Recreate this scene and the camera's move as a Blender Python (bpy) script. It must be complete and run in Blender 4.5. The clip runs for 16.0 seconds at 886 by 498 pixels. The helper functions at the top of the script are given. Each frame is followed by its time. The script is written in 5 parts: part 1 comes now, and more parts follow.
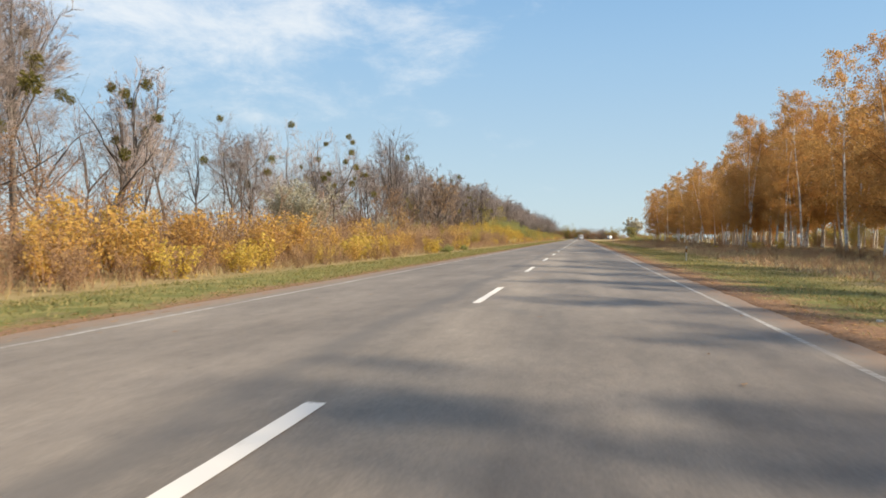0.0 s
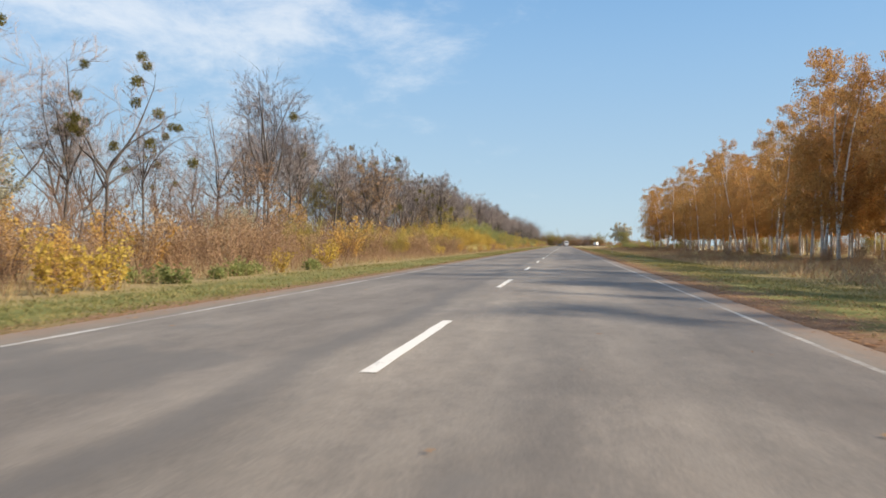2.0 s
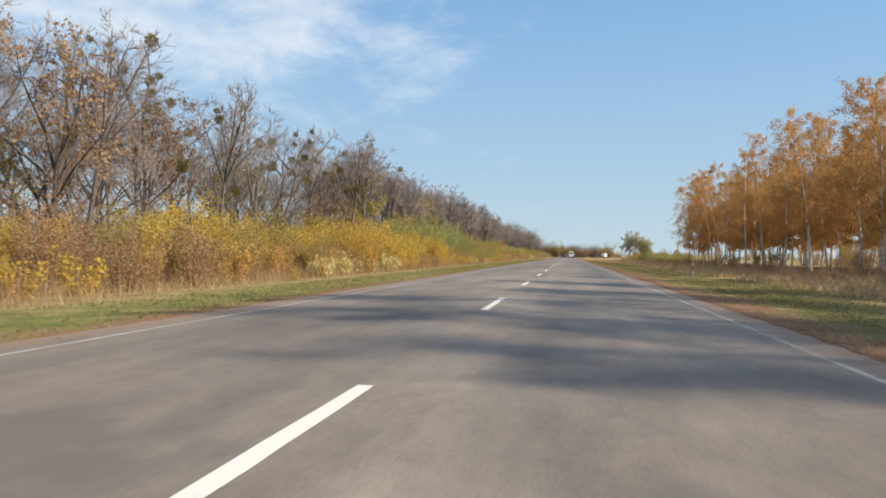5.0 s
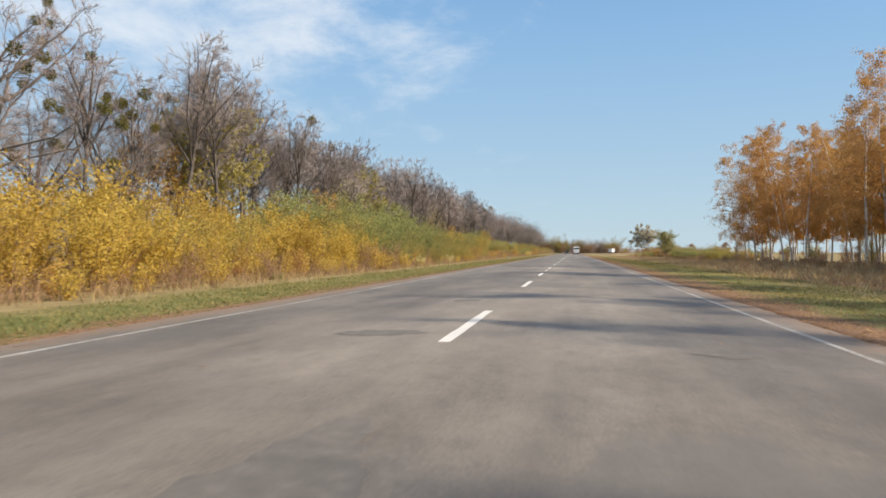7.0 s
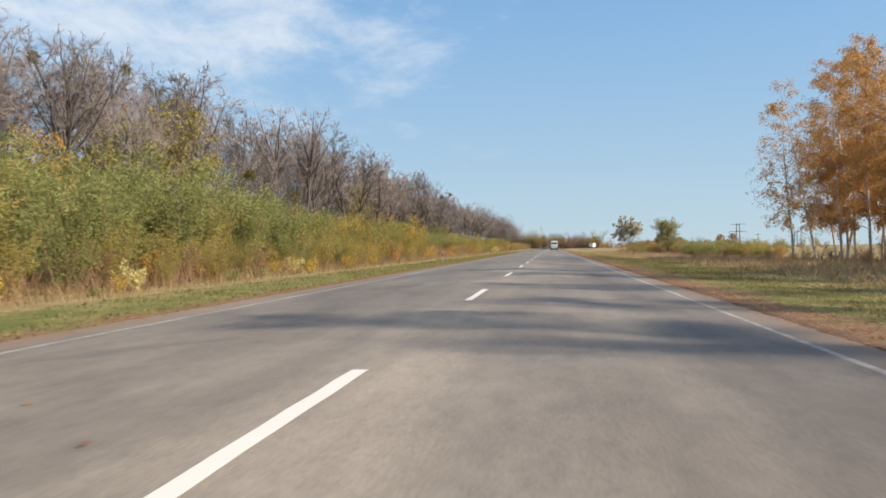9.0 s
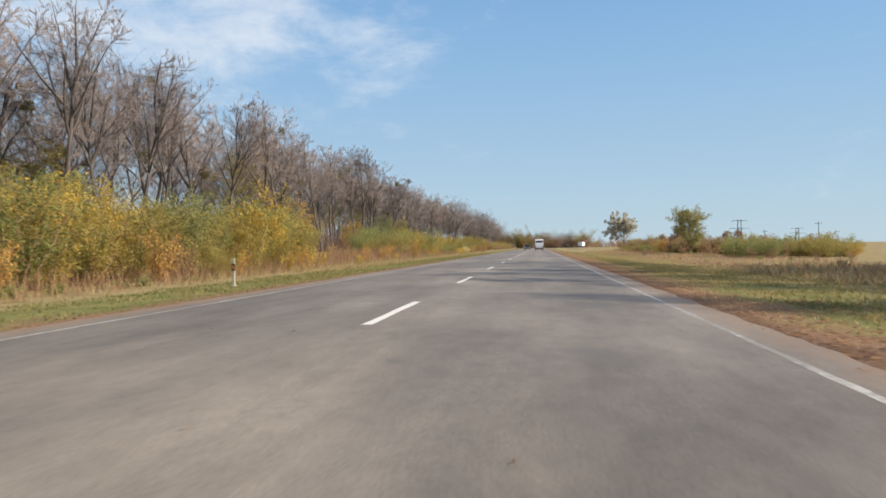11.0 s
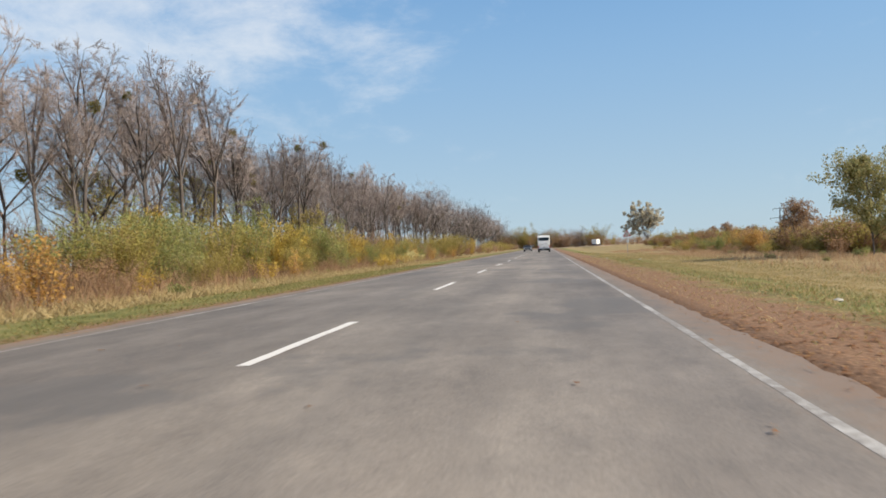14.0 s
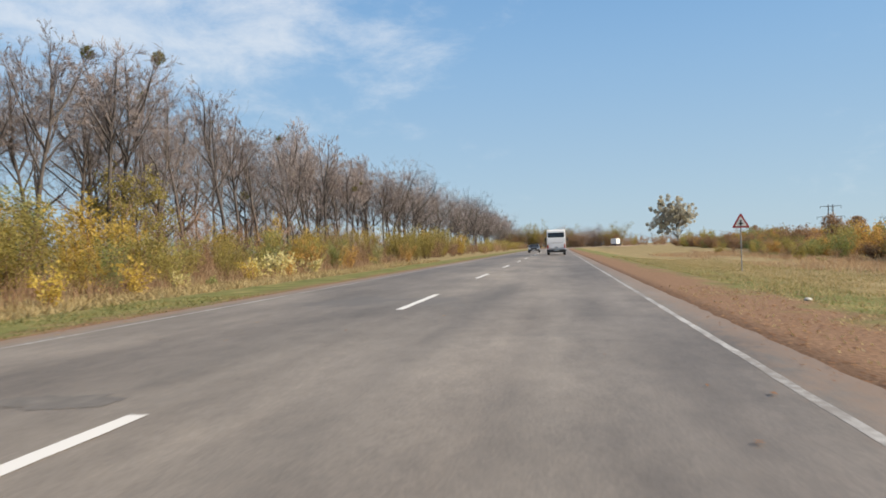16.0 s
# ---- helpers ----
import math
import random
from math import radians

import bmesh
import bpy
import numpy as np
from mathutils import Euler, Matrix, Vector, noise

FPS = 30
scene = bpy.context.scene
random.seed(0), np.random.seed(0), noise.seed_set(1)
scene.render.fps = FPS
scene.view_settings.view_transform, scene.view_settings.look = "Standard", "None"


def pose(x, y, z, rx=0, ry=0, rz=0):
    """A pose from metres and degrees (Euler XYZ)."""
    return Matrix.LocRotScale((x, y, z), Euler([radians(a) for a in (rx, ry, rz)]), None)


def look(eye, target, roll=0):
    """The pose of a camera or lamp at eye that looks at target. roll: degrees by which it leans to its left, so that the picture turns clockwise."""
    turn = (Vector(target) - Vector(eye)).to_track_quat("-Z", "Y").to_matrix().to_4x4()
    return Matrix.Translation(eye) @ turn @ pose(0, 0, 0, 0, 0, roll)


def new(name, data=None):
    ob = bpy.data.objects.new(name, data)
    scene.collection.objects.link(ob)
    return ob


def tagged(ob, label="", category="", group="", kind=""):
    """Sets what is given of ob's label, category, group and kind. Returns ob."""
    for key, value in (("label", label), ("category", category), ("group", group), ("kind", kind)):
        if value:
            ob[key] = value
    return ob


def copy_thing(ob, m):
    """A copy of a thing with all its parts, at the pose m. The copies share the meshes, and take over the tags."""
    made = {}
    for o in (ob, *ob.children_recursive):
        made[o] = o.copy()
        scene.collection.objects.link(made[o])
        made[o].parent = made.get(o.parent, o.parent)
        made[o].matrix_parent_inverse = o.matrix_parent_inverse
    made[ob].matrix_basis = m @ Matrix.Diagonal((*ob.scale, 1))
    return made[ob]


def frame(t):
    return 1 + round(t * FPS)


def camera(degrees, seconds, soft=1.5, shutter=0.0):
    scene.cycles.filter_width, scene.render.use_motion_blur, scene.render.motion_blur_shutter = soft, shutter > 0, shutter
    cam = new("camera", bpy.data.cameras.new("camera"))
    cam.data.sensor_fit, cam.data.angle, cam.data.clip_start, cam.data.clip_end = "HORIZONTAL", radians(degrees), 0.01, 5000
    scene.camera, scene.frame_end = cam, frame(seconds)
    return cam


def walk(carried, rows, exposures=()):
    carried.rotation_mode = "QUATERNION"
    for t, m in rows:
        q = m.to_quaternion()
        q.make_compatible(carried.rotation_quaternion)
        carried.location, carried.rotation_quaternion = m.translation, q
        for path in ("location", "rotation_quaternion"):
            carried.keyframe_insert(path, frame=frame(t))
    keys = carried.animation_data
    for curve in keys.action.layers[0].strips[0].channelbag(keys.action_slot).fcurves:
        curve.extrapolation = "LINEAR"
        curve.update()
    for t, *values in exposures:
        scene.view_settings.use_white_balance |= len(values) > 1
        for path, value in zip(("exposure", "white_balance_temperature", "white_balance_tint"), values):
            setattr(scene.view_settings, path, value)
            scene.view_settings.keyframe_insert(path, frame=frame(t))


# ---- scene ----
cam = camera(62.2, 16.0, soft=1.7, shutter=0.1)
# seconds, metres right of the centre line, metres along the road, eye height, yaw, pitch, roll
ROWS = [
    (0.0, 1.765, -1.57, 1.143, 10.59, -0.95, -0.40),
    (0.5, 1.655, 8.61, 1.098, 10.45, -0.98, -0.50),
    (1.0, 1.579, 19.56, 1.110, 10.17, -0.82, -0.59),
    (1.5, 1.554, 29.88, 1.067, 9.84, -0.66, -0.15),
    (2.0, 1.563, 41.06, 1.049, 9.41, -0.43, -0.44),
    (2.5, 1.629, 51.44, 1.025, 8.96, -0.29, -0.43),
    (3.0, 1.645, 62.55, 1.048, 8.51, -0.08, -0.69),
    (5.5, 1.506, 116.57, 1.020, 10.01, 0.43, -0.75),
    (6.0, 1.444, 127.08, 0.980, 10.11, 0.26, -0.82),
    (6.5, 1.421, 137.14, 0.990, 10.19, 0.27, -0.46),
    (7.0, 1.412, 147.58, 1.005, 10.06, 0.19, -0.13),
    (7.5, 1.478, 157.70, 0.931, 9.77, 0.34, -0.01),
    (8.0, 1.476, 168.35, 1.029, 9.28, 0.23, 0.62),
    (8.5, 1.538, 178.45, 1.032, 8.92, 0.19, 0.69),
    (9.0, 1.602, 189.00, 1.017, 8.40, -0.08, 0.54),
    (9.5, 1.758, 198.53, 0.987, 8.04, -0.22, 0.22),
    (12.0, 2.419, 247.85, 0.961, 7.02, -0.01, 1.20),
    (12.5, 2.568, 257.82, 0.964, 7.28, 0.06, 1.65),
    (13.0, 2.707, 268.31, 0.932, 7.58, 0.23, 2.93),
    (13.5, 2.757, 278.20, 0.982, 7.83, 0.18, 2.40),
    (14.0, 2.840, 288.66, 0.987, 8.03, 0.12, 2.59),
    (14.5, 2.910, 298.49, 0.961, 8.28, 0.11, 2.79),
    (15.0, 2.843, 309.29, 1.023, 8.54, 0.03, 2.55),
    (15.5, 2.743, 319.46, 1.016, 8.76, 0.02, 2.11),
    (16.0, 2.724, 330.33, 1.019, 8.99, -0.03, 1.74),
]
# seconds, exposure in stops, white balance
EXPOSURES = [(0.0, 0.54, 7550, 10), (2.0, 0.44, 7050, 10), (6.5, 0.42, 7150, 10), (9.5, 0.38, 7000, 10), (16.0, 0.28, 6950, 10)]
walk(cam, [(t, pose(x, y, z, 90 + pitch, roll, yaw)) for t, x, y, z, yaw, pitch, roll in ROWS], EXPOSURES)

# ---- sky and sun ----
SUN_ELEVATION, SUN_BEARING = 31.5, 97.0   # degrees; the bearing runs clockwise from straight ahead
world = bpy.data.worlds.new("sky")
scene.world = world
world.use_nodes = True
wn, wl = world.node_tree.nodes, world.node_tree.links
sky = wn.new("ShaderNodeTexSky")
sky.sky_type, sky.sun_disc = "NISHITA", False
sky.sun_elevation, sky.sun_rotation = radians(SUN_ELEVATION), radians(SUN_BEARING)
sky.air_density, sky.dust_density, sky.ozone_density = 1.0, 0.3, 2.0
wcoord = wn.new("ShaderNodeTexCoord")
# thin cirrus: noise over the dome, stretched along the wind
wmap = wn.new("ShaderNodeMapping")
wmap.inputs["Rotation"].default_value = (0, 0, radians(28))
wmap.inputs["Scale"].default_value = (3.0, 3.4, 7.0)
wl.new(wcoord.outputs["Generated"], wmap.inputs["Vector"])
wnoise = wn.new("ShaderNodeTexNoise")
wnoise.inputs["Scale"].default_value, wnoise.inputs["Detail"].default_value = 2.5, 8.0
wnoise.inputs["Roughness"].default_value, wnoise.inputs["Distortion"].default_value = 0.66, 0.25
wl.new(wmap.outputs["Vector"], wnoise.inputs["Vector"])
# the cloud field lies ahead, high and to the left
wdot = wn.new("ShaderNodeVectorMath")
wdot.operation = "DOT_PRODUCT"
wdot.inputs[1].default_value = Vector((-0.53, 0.79, 0.32)).normalized()
wl.new(wcoord.outputs["Generated"], wdot.inputs[0])
wfield = wn.new("ShaderNodeMapRange")
wfield.inputs["From Min"].default_value, wfield.inputs["From Max"].default_value = 0.865, 0.98
wl.new(wdot.outputs["Value"], wfield.inputs["Value"])
wfloor = wn.new("ShaderNodeSeparateXYZ")
wl.new(wcoord.outputs["Generated"], wfloor.inputs[0])
wbase = wn.new("ShaderNodeMapRange")
wbase.inputs["From Min"].default_value, wbase.inputs["From Max"].default_value = 0.12, 0.27
wl.new(wfloor.outputs["Z"], wbase.inputs["Value"])
wpower = wn.new("ShaderNodeMath")
wpower.operation = "MULTIPLY"
wl.new(wfield.outputs["Result"], wpower.inputs[0])
wl.new(wbase.outputs["Result"], wpower.inputs[1])
# the field raises the noise, so that the cloud's edge follows the noise
wadd = wn.new("ShaderNodeMath")
wadd.operation = "MULTIPLY_ADD"
wl.new(wpower.outputs["Value"], wadd.inputs[0])
wadd.inputs[1].default_value = 0.38
wl.new(wnoise.outputs["Fac"], wadd.inputs[2])
wmask = wn.new("ShaderNodeMapRange")
wmask.interpolation_type = "SMOOTHSTEP"
wmask.inputs["From Min"].default_value, wmask.inputs["From Max"].default_value = 0.57, 1.08
wmask.inputs["To Max"].default_value = 0.56
wl.new(wadd.outputs["Value"], wmask.inputs["Value"])
# even veil in the cirrus colour towards the zenith, added unseen to lift fill light
wfill = wn.new("ShaderNodeMapRange")
wfill.inputs["From Min"].default_value, wfill.inputs["From Max"].default_value = 0.36, 0.8
wfill.inputs["To Max"].default_value = 0.2
wl.new(wfloor.outputs["Z"], wfill.inputs["Value"])
wcover = wn.new("ShaderNodeMath")
wcover.operation = "MAXIMUM"
wl.new(wmask.outputs["Result"], wcover.inputs[0])
wl.new(wfill.outputs["Result"], wcover.inputs[1])
wmix = wn.new("ShaderNodeMix")
wmix.data_type = "RGBA"
wmix.inputs["B"].default_value = (6.0, 6.2, 6.5, 1)
wl.new(wcover.outputs["Value"], wmix.inputs["Factor"])
wsep = wn.new("ShaderNodeSeparateXYZ")
wl.new(wcoord.outputs["Generated"], wsep.inputs[0])
whue = wn.new("ShaderNodeValToRGB")
whue.color_ramp.elements[0].position, whue.color_ramp.elements[0].color = 0.0, (2.72, 3.8, 4.75, 1)
whue.color_ramp.elements[1].position, whue.color_ramp.elements[1].color = 0.34, (1.14, 2.66, 4.95, 1)
wl.new(wsep.outputs["Z"], whue.inputs["Fac"])
whaze = wn.new("ShaderNodeMapRange")
whaze.inputs["From Min"].default_value, whaze.inputs["From Max"].default_value = 0.2, 0.7
whaze.inputs["To Min"].default_value, whaze.inputs["To Max"].default_value = 0.92, 0.0
wl.new(wsep.outputs["Z"], whaze.inputs["Value"])
wair = wn.new("ShaderNodeMix")
wair.data_type = "RGBA"
wl.new(whue.outputs["Color"], wair.inputs["B"])
wl.new(whaze.outputs["Result"], wair.inputs["Factor"])
wl.new(sky.outputs["Color"], wair.inputs["A"])
wl.new(wair.outputs["Result"], wmix.inputs["A"])
wback = wn["Background"]
wback.inputs["Strength"].default_value = 0.13
wl.new(wmix.outputs["Result"], wback.inputs["Color"])

sun = new("sun", bpy.data.lights.new("sun", "SUN"))
sun.data.energy, sun.data.angle, sun.data.color = 5.0, radians(1.0), (1.0, 0.90, 0.76)
se, sb = radians(SUN_ELEVATION), radians(SUN_BEARING)
sun.matrix_world = look(Vector((math.sin(sb) * math.cos(se), math.cos(sb) * math.cos(se), math.sin(se))) * 200, (0, 0, 0))

# ---- materials ----


def material(name):
    m = bpy.data.materials.new(name)
    m.use_nodes = True
    return m, m.node_tree.nodes, m.node_tree.links, m.node_tree.nodes["Principled BSDF"]


def ramp(nodes, links, source, stops):
    r = nodes.new("ShaderNodeValToRGB")
    els = r.color_ramp.elements
    while len(els) < len(stops):
        els.new(0.5)
    for e, (p, c) in zip(els, stops):
        e.position, e.color = p, (*c, 1)
    links.new(source, r.inputs["Fac"])
    return r.outputs["Color"]


def noise_tex(nodes, links, scale, detail=4, rough=0.55, stretch=None, kind="Object"):
    co = nodes.new("ShaderNodeTexCoord")
    n = nodes.new("ShaderNodeTexNoise")
    n.inputs["Scale"].default_value, n.inputs["Detail"].default_value, n.inputs["Roughness"].default_value = scale, detail, rough
    src = co.outputs[kind]
    if stretch:
        mp = nodes.new("ShaderNodeMapping")
        mp.inputs["Scale"].default_value = stretch
        links.new(src, mp.inputs["Vector"])
        src = mp.outputs["Vector"]
    links.new(src, n.inputs["Vector"])
    return n.outputs["Fac"]


def mixed(nodes, links, a, b, fac, blend="MIX"):
    m = nodes.new("ShaderNodeMix")
    m.data_type, m.blend_type = "RGBA", blend
    for value, key in ((fac, "Factor"), (a, "A"), (b, "B")):
        sock = m.inputs[key] if key == "Factor" else [s for s in m.inputs if s.name == key and s.type == "RGBA"][0]
        if isinstance(value, bpy.types.NodeSocket):
            links.new(value, sock)
        else:
            sock.default_value = value if key == "Factor" else (*value, 1)
    return [s for s in m.outputs if s.type == "RGBA"][0]


def math_node(nodes, links, op, a, b=0.0, clamp=False):
    m = nodes.new("ShaderNodeMath")
    m.operation, m.use_clamp = op, clamp
    for i, v in enumerate((a, b)):
        if isinstance(v, bpy.types.NodeSocket):
            links.new(v, m.inputs[i])
        else:
            m.inputs[i].default_value = v
    return m.outputs["Value"]


def bump(nodes, links, bsdf, height, strength=0.4, distance=0.02):
    b = nodes.new("ShaderNodeBump")
    b.inputs["Strength"].default_value, b.inputs["Distance"].default_value = strength, distance
    links.new(height, b.inputs["Height"])
    links.new(b.outputs["Normal"], bsdf.inputs["Normal"])


def plain(name, colour, rough=0.6, metal=0.0, vary=0.12, scale=6.0):
    m, n, l, b = material(name)
    f = noise_tex(n, l, scale, 5)
    lo, hi = [c * (1 - vary) for c in colour], [min(1, c * (1 + vary)) for c in colour]
    l.new(ramp(n, l, f, [(0.3, lo), (0.7, hi)]), b.inputs["Base Color"])
    b.inputs["Roughness"].default_value, b.inputs["Metallic"].default_value = rough, metal
    return m


def leaf(name, stops, through_light=0.42):
    """Leaves: each leaf takes its colour from the ramp, each plant leans to one end of it."""
    m, n, l, b = material(name)
    geo, info = n.new("ShaderNodeNewGeometry"), n.new("ShaderNodeObjectInfo")
    a = math_node(n, l, "MULTIPLY", geo.outputs["Random Per Island"], 0.6)
    c = math_node(n, l, "MULTIPLY", info.outputs["Random"], 0.4)
    col = ramp(n, l, math_node(n, l, "ADD", a, c), stops)
    b.inputs["Roughness"].default_value = 0.6
    b.inputs["Specular IOR Level"].default_value = 0.25
    l.new(col, b.inputs["Base Color"])
    t = n.new("ShaderNodeBsdfTranslucent")
    l.new(col, t.inputs["Color"])
    mx = n.new("ShaderNodeMixShader")
    mx.inputs[0].default_value = through_light
    l.new(b.outputs[0], mx.inputs[1])
    l.new(t.outputs[0], mx.inputs[2])
    l.new(mx.outputs[0], n["Material Output"].inputs["Surface"])
    return m


def bark(name, dark, light, scale=3.0):
    m, n, l, b = material(name)
    f = noise_tex(n, l, scale, 6, 0.65, (3, 3, 0.7))
    info = n.new("ShaderNodeObjectInfo")
    col = ramp(n, l, f, [(0.3, dark), (0.7, light)])
    shade = ramp(n, l, info.outputs["Random"], [(0.0, (0.75, 0.75, 0.75)), (1.0, (1.15, 1.1, 1.05))])
    l.new(mixed(n, l, col, shade, 1.0, "MULTIPLY"), b.inputs["Base Color"])
    b.inputs["Roughness"].default_value = 0.9
    b.inputs["Specular IOR Level"].default_value = 0.2
    bump(n, l, b, f, 0.6, 0.03)
    return m


def asphalt_material():
    m, n, l, b = material("worn_asphalt")
    co = n.new("ShaderNodeTexCoord")
    sep = n.new("ShaderNodeSeparateXYZ")
    l.new(co.outputs["Object"], sep.inputs[0])
    patches = noise_tex(n, l, 0.5, 8, 0.68, (1.0, 0.4, 1.0))
    grain = noise_tex(n, l, 42.0, 4, 0.7)
    mottle = noise_tex(n, l, 4.5, 6, 0.7, (1.0, 0.55, 1.0))
    streak = noise_tex(n, l, 1.6, 5, 0.6, (1.0, 0.05, 1.0))
    base = ramp(n, l, patches, [(0.32, (0.152, 0.135, 0.119)), (0.5, (0.212, 0.189, 0.166)), (0.68, (0.278, 0.248, 0.217))])
    wear = ramp(n, l, streak, [(0.3, (0.86, 0.85, 0.84)), (0.7, (1.1, 1.09, 1.07))])
    c1 = mixed(n, l, base, wear, 1.0, "MULTIPLY")
    broad = noise_tex(n, l, 0.16, 5, 0.6, (1.3, 0.3, 1.0))
    c1 = mixed(n, l, c1, ramp(n, l, broad, [(0.33, (0.72, 0.72, 0.73)), (0.5, (0.98, 0.97, 0.96)), (0.66, (1.22, 1.2, 1.17))]), 1.0, "MULTIPLY")
    # paler along the middle of the road, darker where the outer wheels run
    side = math_node(n, l, "ABSOLUTE", sep.outputs["X"])
    track = ramp(n, l, math_node(n, l, "DIVIDE", math_node(n, l, "ADD", sep.outputs["X"], 5.0), 10.0),
                 [(0.0, (1.0, 1.0, 0.98)), (0.1, (0.88, 0.88, 0.89)), (0.26, (0.93, 0.92, 0.92)), (0.37, (0.96, 0.95, 0.95)), (0.45, (1.1, 1.09, 1.07)), (0.57, (1.12, 1.11, 1.09)), (0.63, (0.92, 0.92, 0.92)), (0.71, (1.0, 0.99, 0.98)), (0.76, (0.96, 0.96, 0.96)), (0.82, (0.82, 0.82, 0.83)), (0.91, (0.82, 0.82, 0.84)), (0.96, (0.95, 0.94, 0.93)), (1.0, (1.0, 0.98, 0.96))])
    c2 = mixed(n, l, c1, track, 1.0, "MULTIPLY")
    speck = ramp(n, l, grain, [(0.35, (0.80, 0.80, 0.80)), (0.65, (1.2, 1.2, 1.2))])
    c3 = mixed(n, l, c2, speck, 1.0, "MULTIPLY")
    c3 = mixed(n, l, c3, ramp(n, l, mottle, [(0.34, (0.88, 0.88, 0.89)), (0.5, (1.0, 1.0, 1.0)), (0.66, (1.08, 1.07, 1.06))]), 1.0, "MULTIPLY")
    # bitumen patches, ragged, wider than long
    tar = noise_tex(n, l, 0.24, 6, 0.6, (0.8, 0.6, 1.0))
    tarmask = ramp(n, l, tar, [(0.60, (0, 0, 0)), (0.635, (1, 1, 1))])
    c4 = mixed(n, l, c3, (0.125, 0.116, 0.108), math_node(n, l, "MULTIPLY", tarmask, 0.6))
    # an old seam beside the centre line, soaked dark and wandering, that fades out further on
    wander = math_node(n, l, "MULTIPLY", math_node(n, l, "SUBTRACT", noise_tex(n, l, 0.22, 5, 0.6), 0.5), 1.5)
    off = math_node(n, l, "ABSOLUTE", math_node(n, l, "ADD", math_node(n, l, "ADD", sep.outputs["X"], 0.72), wander))
    soaked = ramp(n, l, off, [(0.08, (1, 1, 1)), (0.34, (0, 0, 0))])
    far = n.new("ShaderNodeMapRange")
    far.inputs["From Min"].default_value, far.inputs["From Max"].default_value = 95.0, 125.0
    far.inputs["To Min"].default_value, far.inputs["To Max"].default_value = 0.62, 0.12
    l.new(sep.outputs["Y"], far.inputs["Value"])
    c4 = mixed(n, l, c4, (0.115, 0.106, 0.10), math_node(n, l, "MULTIPLY", soaked, far.outputs["Result"]))
    # soil and crushed leaves trodden onto the ragged edge
    crumbs = math_node(n, l, "MULTIPLY", math_node(n, l, "SUBTRACT", noise_tex(n, l, 5.0, 6, 0.7, (1.0, 0.5, 1.0)), 0.5), 1.6)
    soil = ramp(n, l, math_node(n, l, "SUBTRACT", math_node(n, l, "ADD", side, crumbs), 4.15), [(0.25, (0, 0, 0)), (0.75, (1, 1, 1))])
    c4 = mixed(n, l, c4, (0.25, 0.17, 0.118), math_node(n, l, "MULTIPLY", soil, 0.75))
    l.new(c4, b.inputs["Base Color"])
    b.inputs["Roughness"].default_value = 0.68
    b.inputs["Specular IOR Level"].default_value = 0.5
    bump(n, l, b, grain, 0.35, 0.006)
    return m


def bitumen_material():
    m, n, l, b = material("old_bitumen")
    f = noise_tex(n, l, 6.0, 6, 0.7)
    l.new(ramp(n, l, f, [(0.3, (0.125, 0.113, 0.102)), (0.52, (0.162, 0.146, 0.13)), (0.72, (0.215, 0.193, 0.171))]), b.inputs["Base Color"])
    b.inputs["Roughness"].default_value = 0.75
    bump(n, l, b, f, 0.3, 0.006)
    return m


def paint_material(name, wear, top=0.52):
    """White road paint, rubbed through to the asphalt."""
    m, n, l, b = material(name)
    f = noise_tex(n, l, 9.0, 6, 0.7)
    big = noise_tex(n, l, 0.5, 3, 0.5)
    s = math_node(n, l, "ADD", math_node(n, l, "MULTIPLY", f, 0.6), math_node(n, l, "MULTIPLY", big, 0.4))
    col = ramp(n, l, s, [(wear - 0.06, (0.25, 0.225, 0.2)), (wear + 0.10, (top, top * 0.975, top * 0.925))])
    l.new(col, b.inputs["Base Color"])
    b.inputs["Roughness"].default_value = 0.6
    return m


